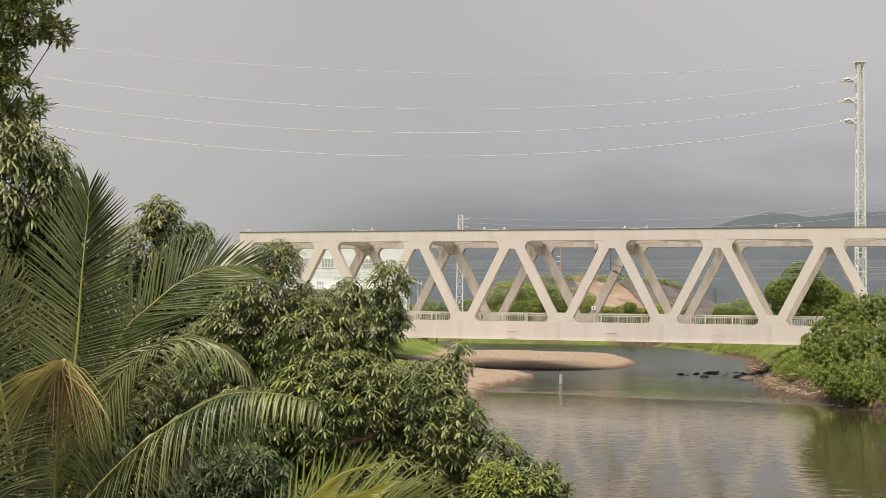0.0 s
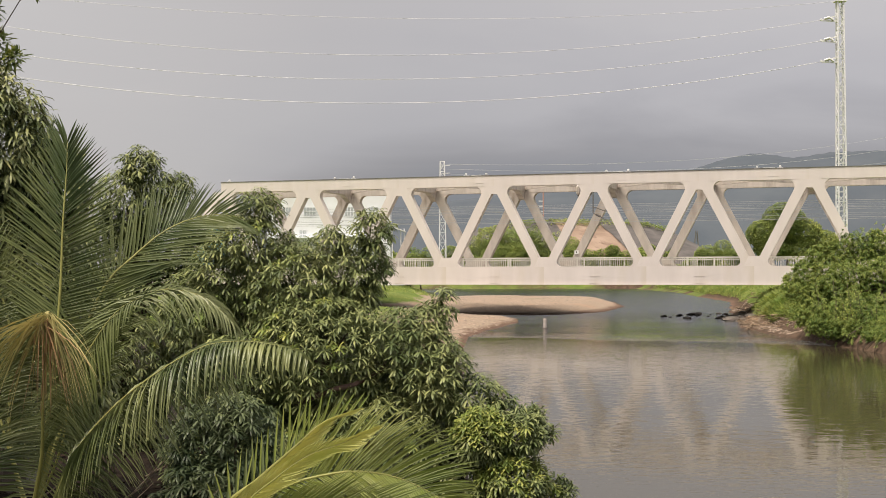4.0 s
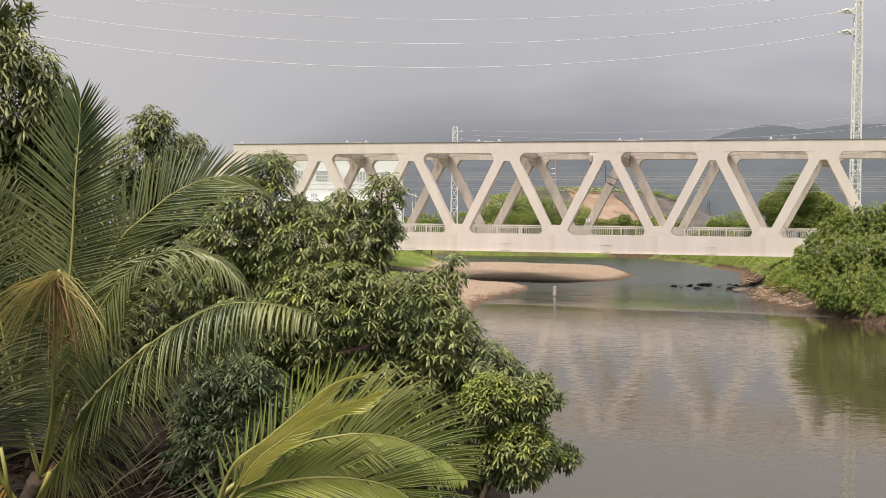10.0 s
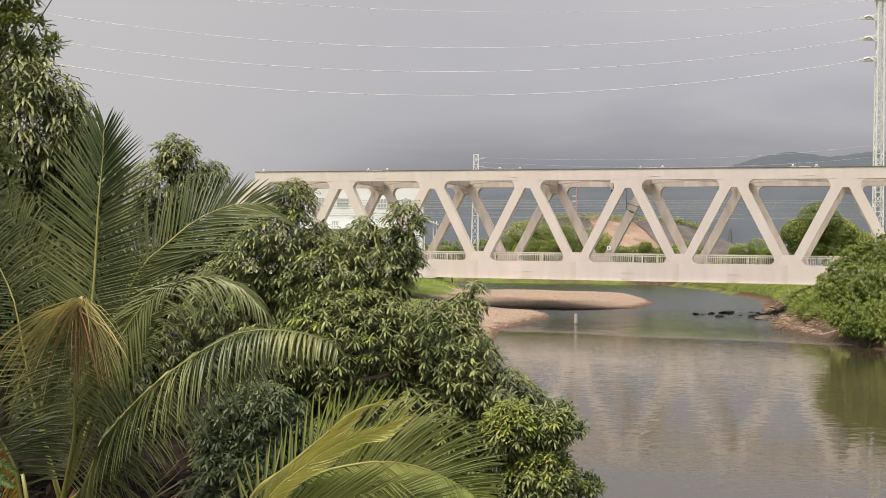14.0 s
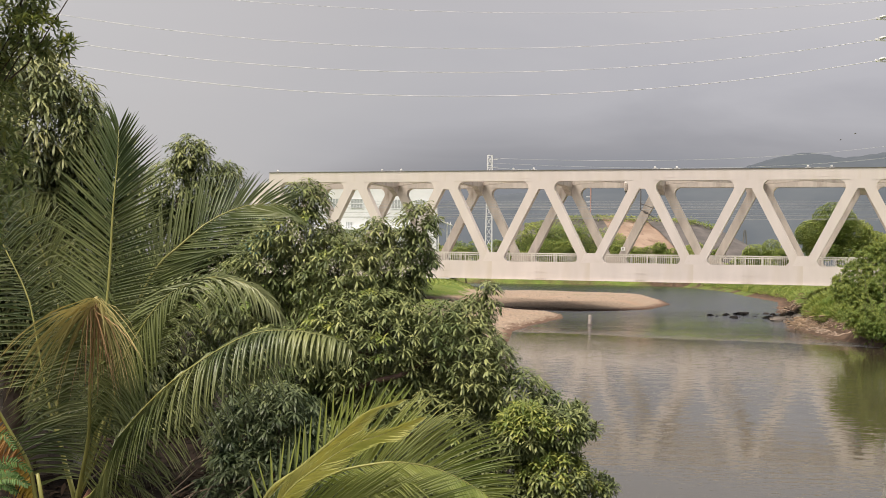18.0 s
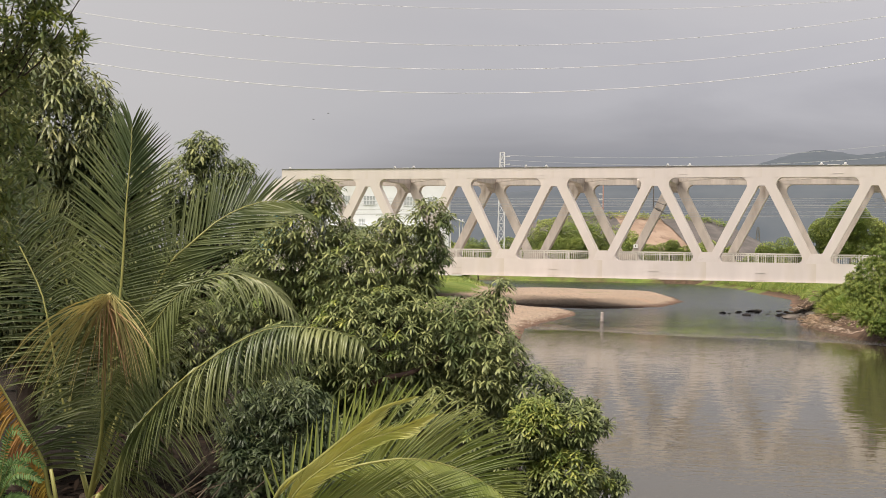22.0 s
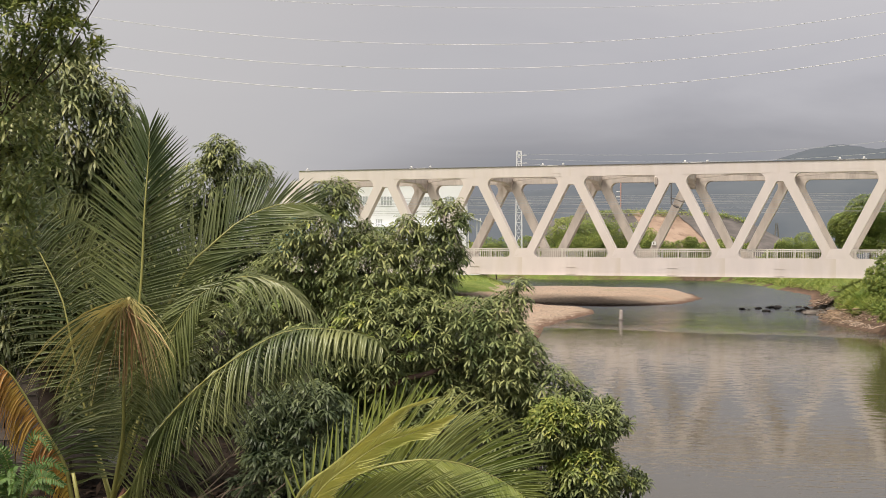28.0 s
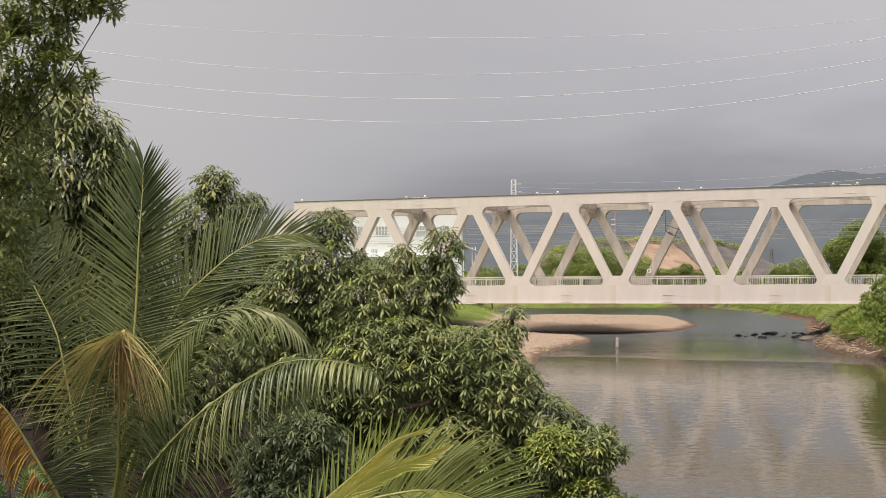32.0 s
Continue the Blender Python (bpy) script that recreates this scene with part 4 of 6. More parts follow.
# ---- right bank ----
broad_tree("bank_bush", (36.5, 95.0, 1.2), [
    (*(28.10, 95.00, 3.92), 1.2, 1.1, 0.9), (*(29.35, 96.00, 4.86), 1.4, 1.3, 1.0), (*(30.88, 97.00, 5.96), 1.5, 1.4, 1.1), (*(32.19, 97.00, 6.63), 1.6, 1.5, 1.2), (*(33.94, 97.00, 7.10), 1.7, 1.6, 1.3),
    (*(35.70, 97.00, 7.21), 1.9, 1.8, 1.4), (*(38.28, 98.00, 7.61), 2.3, 2.2, 1.8), (*(29.28, 94.00, 3.41), 1.4, 1.3, 1.0), (*(30.55, 94.00, 4.28), 1.7, 1.6, 1.3), (*(32.25, 94.00, 4.93), 1.9, 1.8, 1.4),
    (*(34.15, 94.00, 4.96), 2.1, 2.0, 1.6), (*(36.27, 94.00, 4.99), 2.5, 2.4, 1.9), (*(28.22, 94.00, 2.55), 0.8, 0.8, 0.6), (*(29.38, 93.00, 2.07), 1.2, 1.1, 0.9), (*(30.89, 92.50, 2.24), 1.5, 1.4, 1.1),
    (*(32.58, 92.00, 2.29), 1.6, 1.5, 1.2), (*(34.07, 91.00, 2.15), 1.8, 1.7, 1.4), (*(35.11, 90.00, 1.40), 1.9, 1.8, 1.4),
    (*(29.89, 92.00, 1.79), 0.9, 0.9, 0.55), (*(31.00, 91.00, 1.53), 1.0, 0.9, 0.55), (*(32.28, 90.00, 1.44), 1.0, 1.0, 0.6), (*(33.71, 89.00, 1.12), 1.1, 1.0, 0.7), (*(28.96, 93.00, 2.23), 0.6, 0.6, 0.5), (*(31.75, 88.00, 0.48), 0.7, 0.7, 0.5), (*(29.13, 97.00, 5.72), 0.8, 0.8, 0.6), (*(30.22, 97.00, 6.52), 0.9, 0.9, 0.7), (*(31.32, 97.00, 7.28), 0.9, 0.9, 0.7), (*(27.96, 96.00, 4.84), 0.7, 0.7, 0.6),
    (*(27.45, 95.00, 4.34), 0.5, 0.5, 0.4), (*(27.70, 92.00, 2.04), 0.8, 0.8, 0.8), (*(28.30, 91.00, 1.55), 0.9, 0.8, 0.8), (*(29.50, 90.00, 1.30), 1.0, 0.9, 0.8), (*(30.70, 89.00, 1.20), 1.1, 0.9, 0.8), (*(32.20, 87.50, 1.25), 1.2, 1.0, 0.9), (*(31.30, 86.50, 1.00), 1.0, 0.9, 0.8), (*(32.20, 85.00, 1.00), 1.0, 0.9, 0.8), (*(33.20, 83.50, 1.00), 1.1, 0.9, 0.8), (*(34.40, 82.00, 1.00), 1.2, 1.0, 0.9), (*(33.60, 86.00, 1.20), 1.3, 1.0, 0.9), (*(35.00, 84.50, 1.20), 1.4, 1.1, 1.0), (*(36.60, 83.50, 1.40), 1.6, 1.2, 1.2), (*(36.00, 87.00, 2.60), 1.8, 1.4, 1.3), (*(37.50, 88.50, 4.20), 1.8, 1.4, 1.5), (*(30.76, 98.00, 7.15), 0.6, 0.6, 0.5), (*(32.85, 97.00, 7.87), 0.7, 0.7, 0.6), (*(35.05, 97.00, 8.21), 0.7, 0.7, 0.6),
    (*(31.20, 88.00, 1.05), 0.75, 0.8, 0.6), (*(30.95, 86.00, 0.95), 0.8, 0.9, 0.65), (*(31.00, 84.00, 0.90), 0.85, 0.9, 0.7), (*(31.20, 82.00, 0.95), 0.9, 0.9, 0.75), (*(31.60, 80.00, 1.05), 1.0, 1.0, 0.85)],
    "dense tangled green bush overhanging the bank", BUSH, 16, 26000, per=10, inner=9000, length=0.23, width=0.10, droop=0.8, trunk=0.2, young=0.12, depth=0.45, fold=False, category="bush", branches=14, ragged=0.20, gap=0.27)
broad_tree("round_tree", (59.0, 205.0, 2.5), [
    (*(58.80, 205.00, 12.86), 3.6, 3.6, 3.4), (*(55.56, 205.00, 10.97), 3.0, 3.0, 2.4), (*(62.04, 205.00, 11.06), 3.2, 3.0, 2.6), (*(65.27, 205.00, 9.72), 2.6, 3.0, 1.9), (*(56.94, 205.00, 8.67), 3.2, 3.0, 2.0), (*(61.57, 205.00, 8.28), 3.6, 3.0, 2.0)],
    "round broadleaf tree beyond the bridge", FARLEAF, 17, 8000, inner=2500, per=7, length=0.33, width=0.14, droop=0.4, trunk=0.35, young=0.1, depth=0.4, fold=False)


def far_trees():
    rng = random.Random(5)
    spots = [(700, 535, 250, 3.5), (750, 540, 260, 3.0), (775, 530, 300, 4.0), (845, 530, 290, 4.0), (876, 521, 290, 5.0), (913, 521, 285, 5.0), (942, 508, 290, 6.0), (965, 497, 290, 7.0), (985, 505, 285, 6.5),
             (1015, 515, 290, 5.0), (960, 530, 270, 4.0), (1075, 545, 280, 3.0), (1125, 545, 280, 3.0), (1050, 540, 280, 3.5), (1100, 540, 290, 3.5), (1150, 542, 280, 3.5), (1210, 543, 290, 3.0), (1260, 545, 300, 3.0), (1310, 538, 320, 5.5), (1345, 545, 280, 3.0),
             (1545, 540, 260, 6.0), (640, 540, 260, 4.0), (580, 545, 270, 5.0), (1000, 555, 270, 2.5), (1620, 530, 300, 8.0), (860, 548, 270, 3.0), (895, 512, 285, 5.0), (925, 500, 285, 5.5), (950, 496, 280, 6.0), (900, 530, 275, 4.5), (935, 528, 275, 4.5), (1290, 528, 300, 4.0), (1060, 530, 275, 3.0), (1120, 534, 270, 2.8), (1180, 532, 285, 3.2)]
    for i, (x, y, d, r) in enumerate(spots):
        d = d if x < 800 or x > 1500 else d + 60
        X, Z = (x - 784) / 2214 * d, 5.9 + d * ((566 + 0.0145 * (x - 784) - y) / 2214)
        lobes = []
        for k in range(8):
            q = r * rng.uniform(0.45, 0.75)
            lobes.append((X + rng.uniform(-1, 1) * r * 0.9, d + rng.uniform(-1, 1) * r * 0.5, rng.uniform(2.3 + 0.5 * q, max(Z - q, 2.4 + 0.5 * q)) if k else Z - q, q * 1.2, q, q))
        broad_tree("broadleaf_tree", (X, d, 2.3), lobes, "leafy green tree on the far bank beyond the bridge", FARLEAF, 30 + i, 2600, per=7, length=0.40, width=0.19, droop=0.4, trunk=0.2,
                   depth=0.4, fold=False, branches=3, group="trees beyond the bridge")


far_trees()


# ---- palms ----


def strips(base, way, ln, width, sag, ref, fold=0.5):
    """Long narrow leaflets, folded along the middle, that sag towards their tips."""
    down = np.array([0, 0, -1.0])
    q = [base]
    st = np.linspace(0, 1, 5)
    for j in range(4):
        q.append(q[-1] + unit(way + down * sag * (st[j + 1] ** 1.5) * 1.2) * ln / 4)
    wv = unit(np.cross(way, ref))
    across = unit(np.cross(way, wv))
    prof = [0.35, 1.0, 0.9, 0.6, 0.05]
    rows = []
    for j in range(5):
        h = across * width * prof[j] * 0.5
        rows += [q[j] - h + wv * width * prof[j] * fold, q[j], q[j] + h + wv * width * prof[j] * fold]
    quad = []
    for j in range(4):
        a = j * 3
        quad += [(a, a + 1, a + 4, a + 3), (a + 1, a + 2, a + 5, a + 4)]
    return np.stack(rows, 1), quad


def splay(parent, apex, mat, seed, count, longest, sag, width, label, span=(-1.0, 1.0), drop=(0.5, 1.2)):
    """A broken tip: a bunch of leaflets that spread from one point like a tent and hang down."""
    rng = np.random.default_rng(seed)
    x = span[0] + (span[1] - span[0]) * rng.random((count, 1))
    fall = drop[0] + (drop[1] - drop[0]) * rng.random((count, 1)) * (1.2 - 0.6 * np.abs(x))
    way = unit(np.concatenate([x, -0.1 - 0.35 * rng.random((count, 1)), -fall], 1) + 0.15 * rng.normal(size=(count, 3)))
    base = np.array(apex)[None] + np.concatenate([0.05 * rng.normal(size=(count, 2)), -0.12 * rng.random((count, 1)) ** 2], 1)
    ln = longest * (0.45 + 0.55 * rng.random((count, 1))) * (0.75 + 0.25 * np.abs(x))
    v, quad = strips(base, way, ln, width * (0.7 + 0.6 * rng.random((count, 1))), sag * (0.4 + 1.2 * rng.random((count, 1))), np.tile([0.1, -1.0, 0.3], (count, 1)))
    tip = part("broken_tip", Geo().tube([tuple(Vector(apex) + Vector((0.01, 0.03, 0.015))), apex, tuple(Vector(apex) + Vector((0, -0.02, -0.16)))], [0.006, 0.015, 0.010], 6), mat, parent, label, smooth=True)
    for j in range(count):
        part("leaflet", array_mesh("leaflet", v[j], np.array(quad), mat), mat, tip)
    return tip


def frond(parent, points, mat, seed, pairs=70, longest=0.75, rise=0.5, sag=0.6, swing=0.6, width=0.032, label="", bare=0.22, grow=0.9, power=2.2, sides=(1.0, -1.0), up=(0.0, -0.8, 0.55), stalk=0.032, first=0.5, lean=0.0, sizes=(1.0, 1.0), sags=(1.0, 1.0), wild=0.07, onto=None, fold=0.5, shape=1.6, fine=False):
    """A feathered palm leaf along a curve: rachis and leaflets. points: from the stem to the tip."""
    rng = np.random.default_rng(seed)
    ctrl = [np.array(p, float) for p in points]
    n = 60
    t = np.linspace(0, len(ctrl) - 1, n)
    # smooth curve through the points
    c = np.array(ctrl)
    ext = np.vstack([2 * c[0] - c[1], c, 2 * c[-1] - c[-2]])
    i = np.clip(t.astype(int), 0, len(c) - 2)
    u = (t - i)[:, None]
    p0, p1, p2, p3 = ext[i], ext[i + 1], ext[i + 2], ext[i + 3]
    curve = 0.5 * (2 * p1 + (p2 - p0) * u + (2 * p0 - 5 * p1 + 4 * p2 - p3) * u ** 2 + (3 * p1 - p0 - 3 * p2 + p3) * u ** 3)
    seg = np.concatenate([[0], np.cumsum(np.linalg.norm(np.diff(curve, axis=0), axis=1))])
    total = seg[-1]

    def on(s):
        return np.stack([np.interp(s * total, seg, curve[:, k]) for k in range(3)], -1)

    s = np.repeat(np.linspace(bare, 0.995, pairs), len(sides)) + 0.003 * rng.normal(size=pairs * len(sides))
    s = np.clip(s, bare, 1)
    sg = np.tile(np.array(sides), pairs)[:, None]
    base = on(s)
    d = unit(on(np.clip(s + 0.02, 0, 1)) - on(np.clip(s - 0.02, 0, 1)))
    face = unit(np.array(up, float))[None]     # the leaf's upper side
    side = unit(np.cross(d, face))
    norm = np.cross(side, d)
    k = ((s - bare) / (1 - bare))[:, None]
    ln = longest * (first + (shape - first) * k - 0.35 * k ** 2 - 2.2 * np.clip(k - 0.55, 0, 1) ** 1.3) * (0.88 + 0.24 * rng.random((len(s), 1)))
    ln = np.maximum(ln, 0.16 * longest)
    fwd = swing + grow * k ** power + lean * sg
    ln = ln * np.where(sg > 0, sizes[0], sizes[1])
    way = unit(side * sg + d * fwd + norm * rise * (0.7 + 0.5 * rng.random((len(s), 1))) + wild * rng.normal(size=(len(s), 3)))
    v, quad = strips(base, way, ln, width * (0.85 + 0.3 * rng.random((len(s), 1))), sag * np.where(sg > 0, sags[0], sags[1]) * (0.6 + 0.8 * rng.random((len(s), 1))), d * sg + 0.2 * norm, fold)
    if not onto:
        r = Geo().tube([tuple(on(x)) for x in np.linspace(0, 1, 24)], [stalk * ((1 - x) ** 0.8 + 0.12) for x in np.linspace(0, 1, 24)], 6)
        onto = part("frond", r, RACHIS, parent, label, smooth=True)
    if fine:      # leaflets too small to count
        faces = (np.arange(len(s))[:, None, None] * 15 + np.array(quad)[None]).reshape(-1, 4)
        tagged(part("foliage", array_mesh("foliage", v.reshape(-1, 3), faces, mat), mat, onto), kind="stuff")
        return onto
    for j in range(len(s)):
        part("leaflet", array_mesh("leaflet", v[j], np.array(quad), mat), mat, onto)
    return onto


def make_palms():
    # coconut palm with its crown below the camera's eye
    base = Vector((-5.03, 16.00, 2.66))
    foot = Vector((base.x - 0.3, base.y + 0.2, float(ground_height(np.array(base.x - 0.3), np.array(base.y + 0.2))) - 0.05))
    at = thing("coconut_palm", Matrix.Translation(foot), "coconut palm with arching green fronds and one broken frond", "palm")

    def rel(*pts):
        return [tuple(Vector(p) - foot) for p in pts]

    part("trunk", limb([(0, 0, -0.3), tuple((base - foot) * 0.6), tuple(base - foot)], 0.17, 0.14, 9), BARK, at, "ringed grey trunk", smooth=True)
    b = tuple(base)
    frond(at, rel(b, (-4.85, 16.05, 3.80), (-4.73, 16.20, 5.36), (-4.71, 16.30, 6.46), (-4.69, 16.40, 7.15), (-4.71, 16.50, 7.57)), PALM, 1, wild=0.025, pairs=82, longest=0.88, rise=0.15, sag=0.10, swing=0.50, lean=-0.20,
          sizes=(0.88, 1.03), grow=2.6, power=4.0, bare=0.37, first=0.85, width=0.030, fold=0.4, label="upright green frond")
    frond(at, rel(b, (-4.70, 16.10, 4.00), (-4.45, 16.15, 4.92), (-4.15, 16.30, 5.68), (-3.83, 16.40, 6.02), (-3.49, 16.50, 6.33), (-3.16, 16.70, 6.52), (-2.87, 16.80, 6.59), (-2.60, 16.90, 6.58)), PALM, 2, wild=0.03, pairs=92, longest=0.97,
          rise=0.2, sag=0.10, swing=0.85, sizes=(1.05, 0.84), grow=0.7, bare=0.30, first=0.9, width=0.030, fold=0.4, label="frond arching over to one side")
    frond(at, rel(b, (-4.64, 16.40, 4.12), (-4.23, 17.00, 5.20), (-3.69, 17.30, 5.57), (-3.08, 17.40, 5.47), (-2.70, 17.40, 5.13)), PALM_PALE, 3, wild=0.12, pairs=80, longest=0.70, first=1.15, rise=0.3, sag=1.7, swing=0.6, bare=0.3,
          width=0.030, up=(0.0, -0.3, 1.0), label="frond bent over with hanging leaflets")
    way = rel(b, (-4.64, 15.60, 2.95), (-4.32, 15.40, 3.60), (-3.77, 15.20, 4.21), (-3.25, 15.10, 4.61), (-2.74, 15.05, 4.91), (-2.37, 15.00, 5.00), (-1.92, 14.95, 4.98), (-1.54, 14.90, 4.89), (-1.41, 14.90, 4.78))
    arch = frond(at, way, PALM_LIT, 4,
          pairs=140, longest=0.60, first=1.65, shape=1.5, wild=0.09, rise=0.0, sag=1.5, sags=(1.3, 1.25), swing=0.45, lean=-1.0, grow=0.7, power=1.4, bare=0.12, width=0.036, fold=0.45, up=(0.0, -0.35, 1.0), stalk=0.018, label="long arching frond with hanging leaflets")
    frond(at, way, PALM, 44, pairs=120, longest=0.70, first=1.6, shape=1.5, wild=0.10, rise=-0.5, sag=0.9, swing=0.55, grow=0.3, bare=0.12, width=0.030, fold=0.45, up=(0.0, -0.6, 0.8), sides=(1.0,), onto=arch)
    frond(at, rel(b, (-4.80, 15.70, 3.52), (-4.74, 15.55, 4.18), (-4.67, 15.45, 4.82), (-4.64, 15.40, 5.30)), PALM_LIT, 5, pairs=92, longest=1.02, wild=0.09, rise=0.1, sag=0.9, sags=(2.4, 0.9), sizes=(1.3, 1.0), swing=0.0, grow=-0.1, first=1.15, shape=1.3, bare=0.14,
          width=0.029, fold=0.35, label="broken frond with hanging leaflets")
    splay(at, rel((-4.64, 15.36, 5.34))[0], PALM_DRY, 25, 48, 1.75, 1.3, 0.019, "yellowing leaflets splayed from the broken tip", (-1.7, -0.1), (0.4, 1.0))
    splay(at, rel((-4.62, 15.36, 5.34))[0], PALM_DRY, 27, 46, 1.35, 1.7, 0.019, "yellowing leaflets splayed from the broken tip", (0.05, 1.1), (0.4, 1.2))
    splay(at, rel((-4.62, 15.34, 5.26))[0], WITHERED, 26, 30, 1.6, 1.6, 0.016, "brown withered leaflets hanging from the broken frond", (-0.35, 0.75), (0.3, 1.5))
    frond(at, rel(b, (-4.62, 15.90, 3.60), (-4.46, 15.90, 4.45), (-4.15, 15.95, 5.05), (-3.88, 16.00, 5.38), (-3.60, 16.05, 5.52)), PALM, 9, pairs=46, longest=0.95, first=1.0, shape=1.3, rise=0.1, wild=0.06, sag=0.9, sags=(1.3, 0.5), swing=-1.35, lean=0.45, grow=0.0,
          bare=0.42, width=0.030, fold=0.35, up=(0.0, -0.8, 0.5), stalk=0.018, label="green frond drooping inwards")
    for p, q, r in (((-5.19, 15.40, 2.44), (-5.33, 15.40, 3.15), 0.028), ((-4.89, 15.50, 2.48), (-4.72, 15.40, 2.85), 0.04)):
        a, c = rel(p, q)
        part("cut_stalk", Geo().tube([a, tuple(Vector(a).lerp(Vector(c), 0.5)), c], [r * 1.15, r, r * 0.8], 7), RACHIS, at, "green stub of an old frond", smooth=True)
    frond(at, rel(b, (-5.45, 16.15, 3.90), (-5.74, 16.30, 5.03), (-5.89, 16.40, 5.40), (-6.22, 16.55, 5.93), (-6.55, 16.70, 6.43), (-6.78, 16.80, 6.71), (-7.26, 17.00, 7.11)), PALM, 6, pairs=92, longest=0.82, first=0.9, rise=0.15, sag=0.5, sags=(1.2, 0.6), swing=0.3, bare=0.3, stalk=0.018, fold=0.6,
          width=0.027, label="green frond leaning back")
    frond(at, rel((-5.18, 15.90, 2.23), (-5.45, 15.80, 2.67), (-5.54, 15.70, 3.19), (-5.80, 15.60, 3.71), (-6.01, 15.50, 4.13), (-6.19, 15.40, 4.43), (-6.55, 15.30, 4.70)), PALM_DEAD, 7, pairs=84, longest=0.60, rise=0.0, sag=3.6, wild=0.12, swing=0.0, grow=0.3,
          bare=0.12, width=0.034, sides=(-1.0, -0.5), label="dead orange frond")
    frond(at, rel(b, (-5.56, 16.80, 3.61), (-5.63, 17.10, 4.87), (-5.96, 17.30, 5.86), (-6.33, 17.40, 6.56)), PALM, 10, pairs=70, longest=0.85, rise=0.2, sag=0.5, swing=0.7, bare=0.25)
    part("leaf_sheath", Geo().tube([tuple(base - foot + Vector((0.1, -0.1, -0.3))), tuple(base - foot + Vector((0.13, -0.12, 0.0))), tuple(base - foot + Vector((0.2, -0.08, 0.22)))], [0.06, 0.07, 0.02], 7), HUSK, at, "brown fibrous sheath", smooth=True)
    # second palm, nearer, of which only the upper leaves show
    base = Vector((-1.98, 11.00, 3.12))
    foot = Vector((base.x - 0.9, base.y + 0.2, float(ground_height(np.array(base.x - 0.9), np.array(base.y + 0.2))) - 0.05))
    at = thing("coconut_palm", Matrix.Translation(foot), "young coconut palm with bright yellow-green fronds", "palm")
    part("trunk", limb([(0, 0, -0.2), tuple((base - foot) * 0.6), tuple(base - foot)], 0.13, 0.12, 9), BARK, at, smooth=True)
    b = tuple(base)
    way = rel(b, (-1.74, 10.80, 3.80), (-1.44, 10.70, 4.07), (-1.09, 10.60, 4.38), (-0.85, 10.50, 4.59), (-0.55, 10.40, 4.71))
    spear = frond(at, way, PALM_YELLOW, 21, pairs=70, longest=0.36, first=1.3, shape=1.2, rise=0.1, sag=0.0, swing=3.2, grow=1.5, bare=0.3, width=0.022, wild=0.02, sides=(1.0,), stalk=0.026, label="half-folded yellow frond")
    frond(at, way, PALM_YOUNG, 28, pairs=20, longest=0.38, first=0.9, shape=1.5, rise=0.2, sag=0.0, swing=0.8, grow=0.5, bare=0.3, width=0.019, wild=0.03, sides=(-1.0,), onto=spear)
    way = rel(b, (-1.56, 10.60, 3.84), (-1.27, 10.50, 4.11), (-0.98, 10.40, 4.32), (-0.69, 10.35, 4.43), (-0.40, 10.30, 4.57))
    spear = frond(at, way, PALM_YELLOW, 29, pairs=105, longest=0.30, first=1.25, shape=1.35, rise=0.1, sag=0.0, swing=1.9, grow=1.6, power=1.5, bare=0.3, width=0.021, wild=0.015, sides=(1.0,), stalk=0.017, label="yellow frond still half closed")
    frond(at, way, PALM_YELLOW, 30, pairs=60, longest=0.30, first=1.0, shape=1.2, rise=0.1, sag=0.0, swing=4.5, grow=2.0, bare=0.3, width=0.018, wild=0.015, sides=(-1.0,), onto=spear)
    frond(at, rel(b, (-1.70, 10.95, 3.62), (-1.41, 10.90, 3.88), (-1.12, 10.90, 4.02), (-0.87, 10.90, 4.08), (-0.63, 10.90, 4.11), (-0.34, 11.00, 4.06), (-0.09, 11.00, 3.97), (0.14, 11.00, 3.84), (0.29, 11.00, 3.71)), PALM_YOUNG, 22, pairs=100, longest=0.68,
          sizes=(0.75, 1.0), first=1.15, shape=1.3, rise=0.35, sag=0.25, swing=0.95, grow=0.4, bare=0.38, width=0.020, wild=0.035, stalk=0.02, label="bright green frond arching over")
    frond(at, rel(b, (-1.63, 10.70, 3.60), (-1.15, 10.60, 3.76), (-0.73, 10.60, 3.78), (-0.39, 10.60, 3.72), (-0.18, 10.60, 3.60), (0.11, 10.60, 3.34)), PALM_YOUNG, 24, pairs=90, longest=0.78, rise=0.3, sag=0.1, swing=1.7, grow=0.6, bare=0.2, width=0.018,
          wild=0.03, stalk=0.022, label="green frond low over the first")
    frond(at, rel(b, (-1.90, 11.20, 3.47), (-1.52, 11.35, 3.75), (-1.11, 11.50, 4.03)), PALM, 23, pairs=13, longest=0.66, rise=0.3, sag=0.0, swing=0.75, grow=0.2, bare=0.2, width=0.035, sides=(-1.0,))


make_palms()


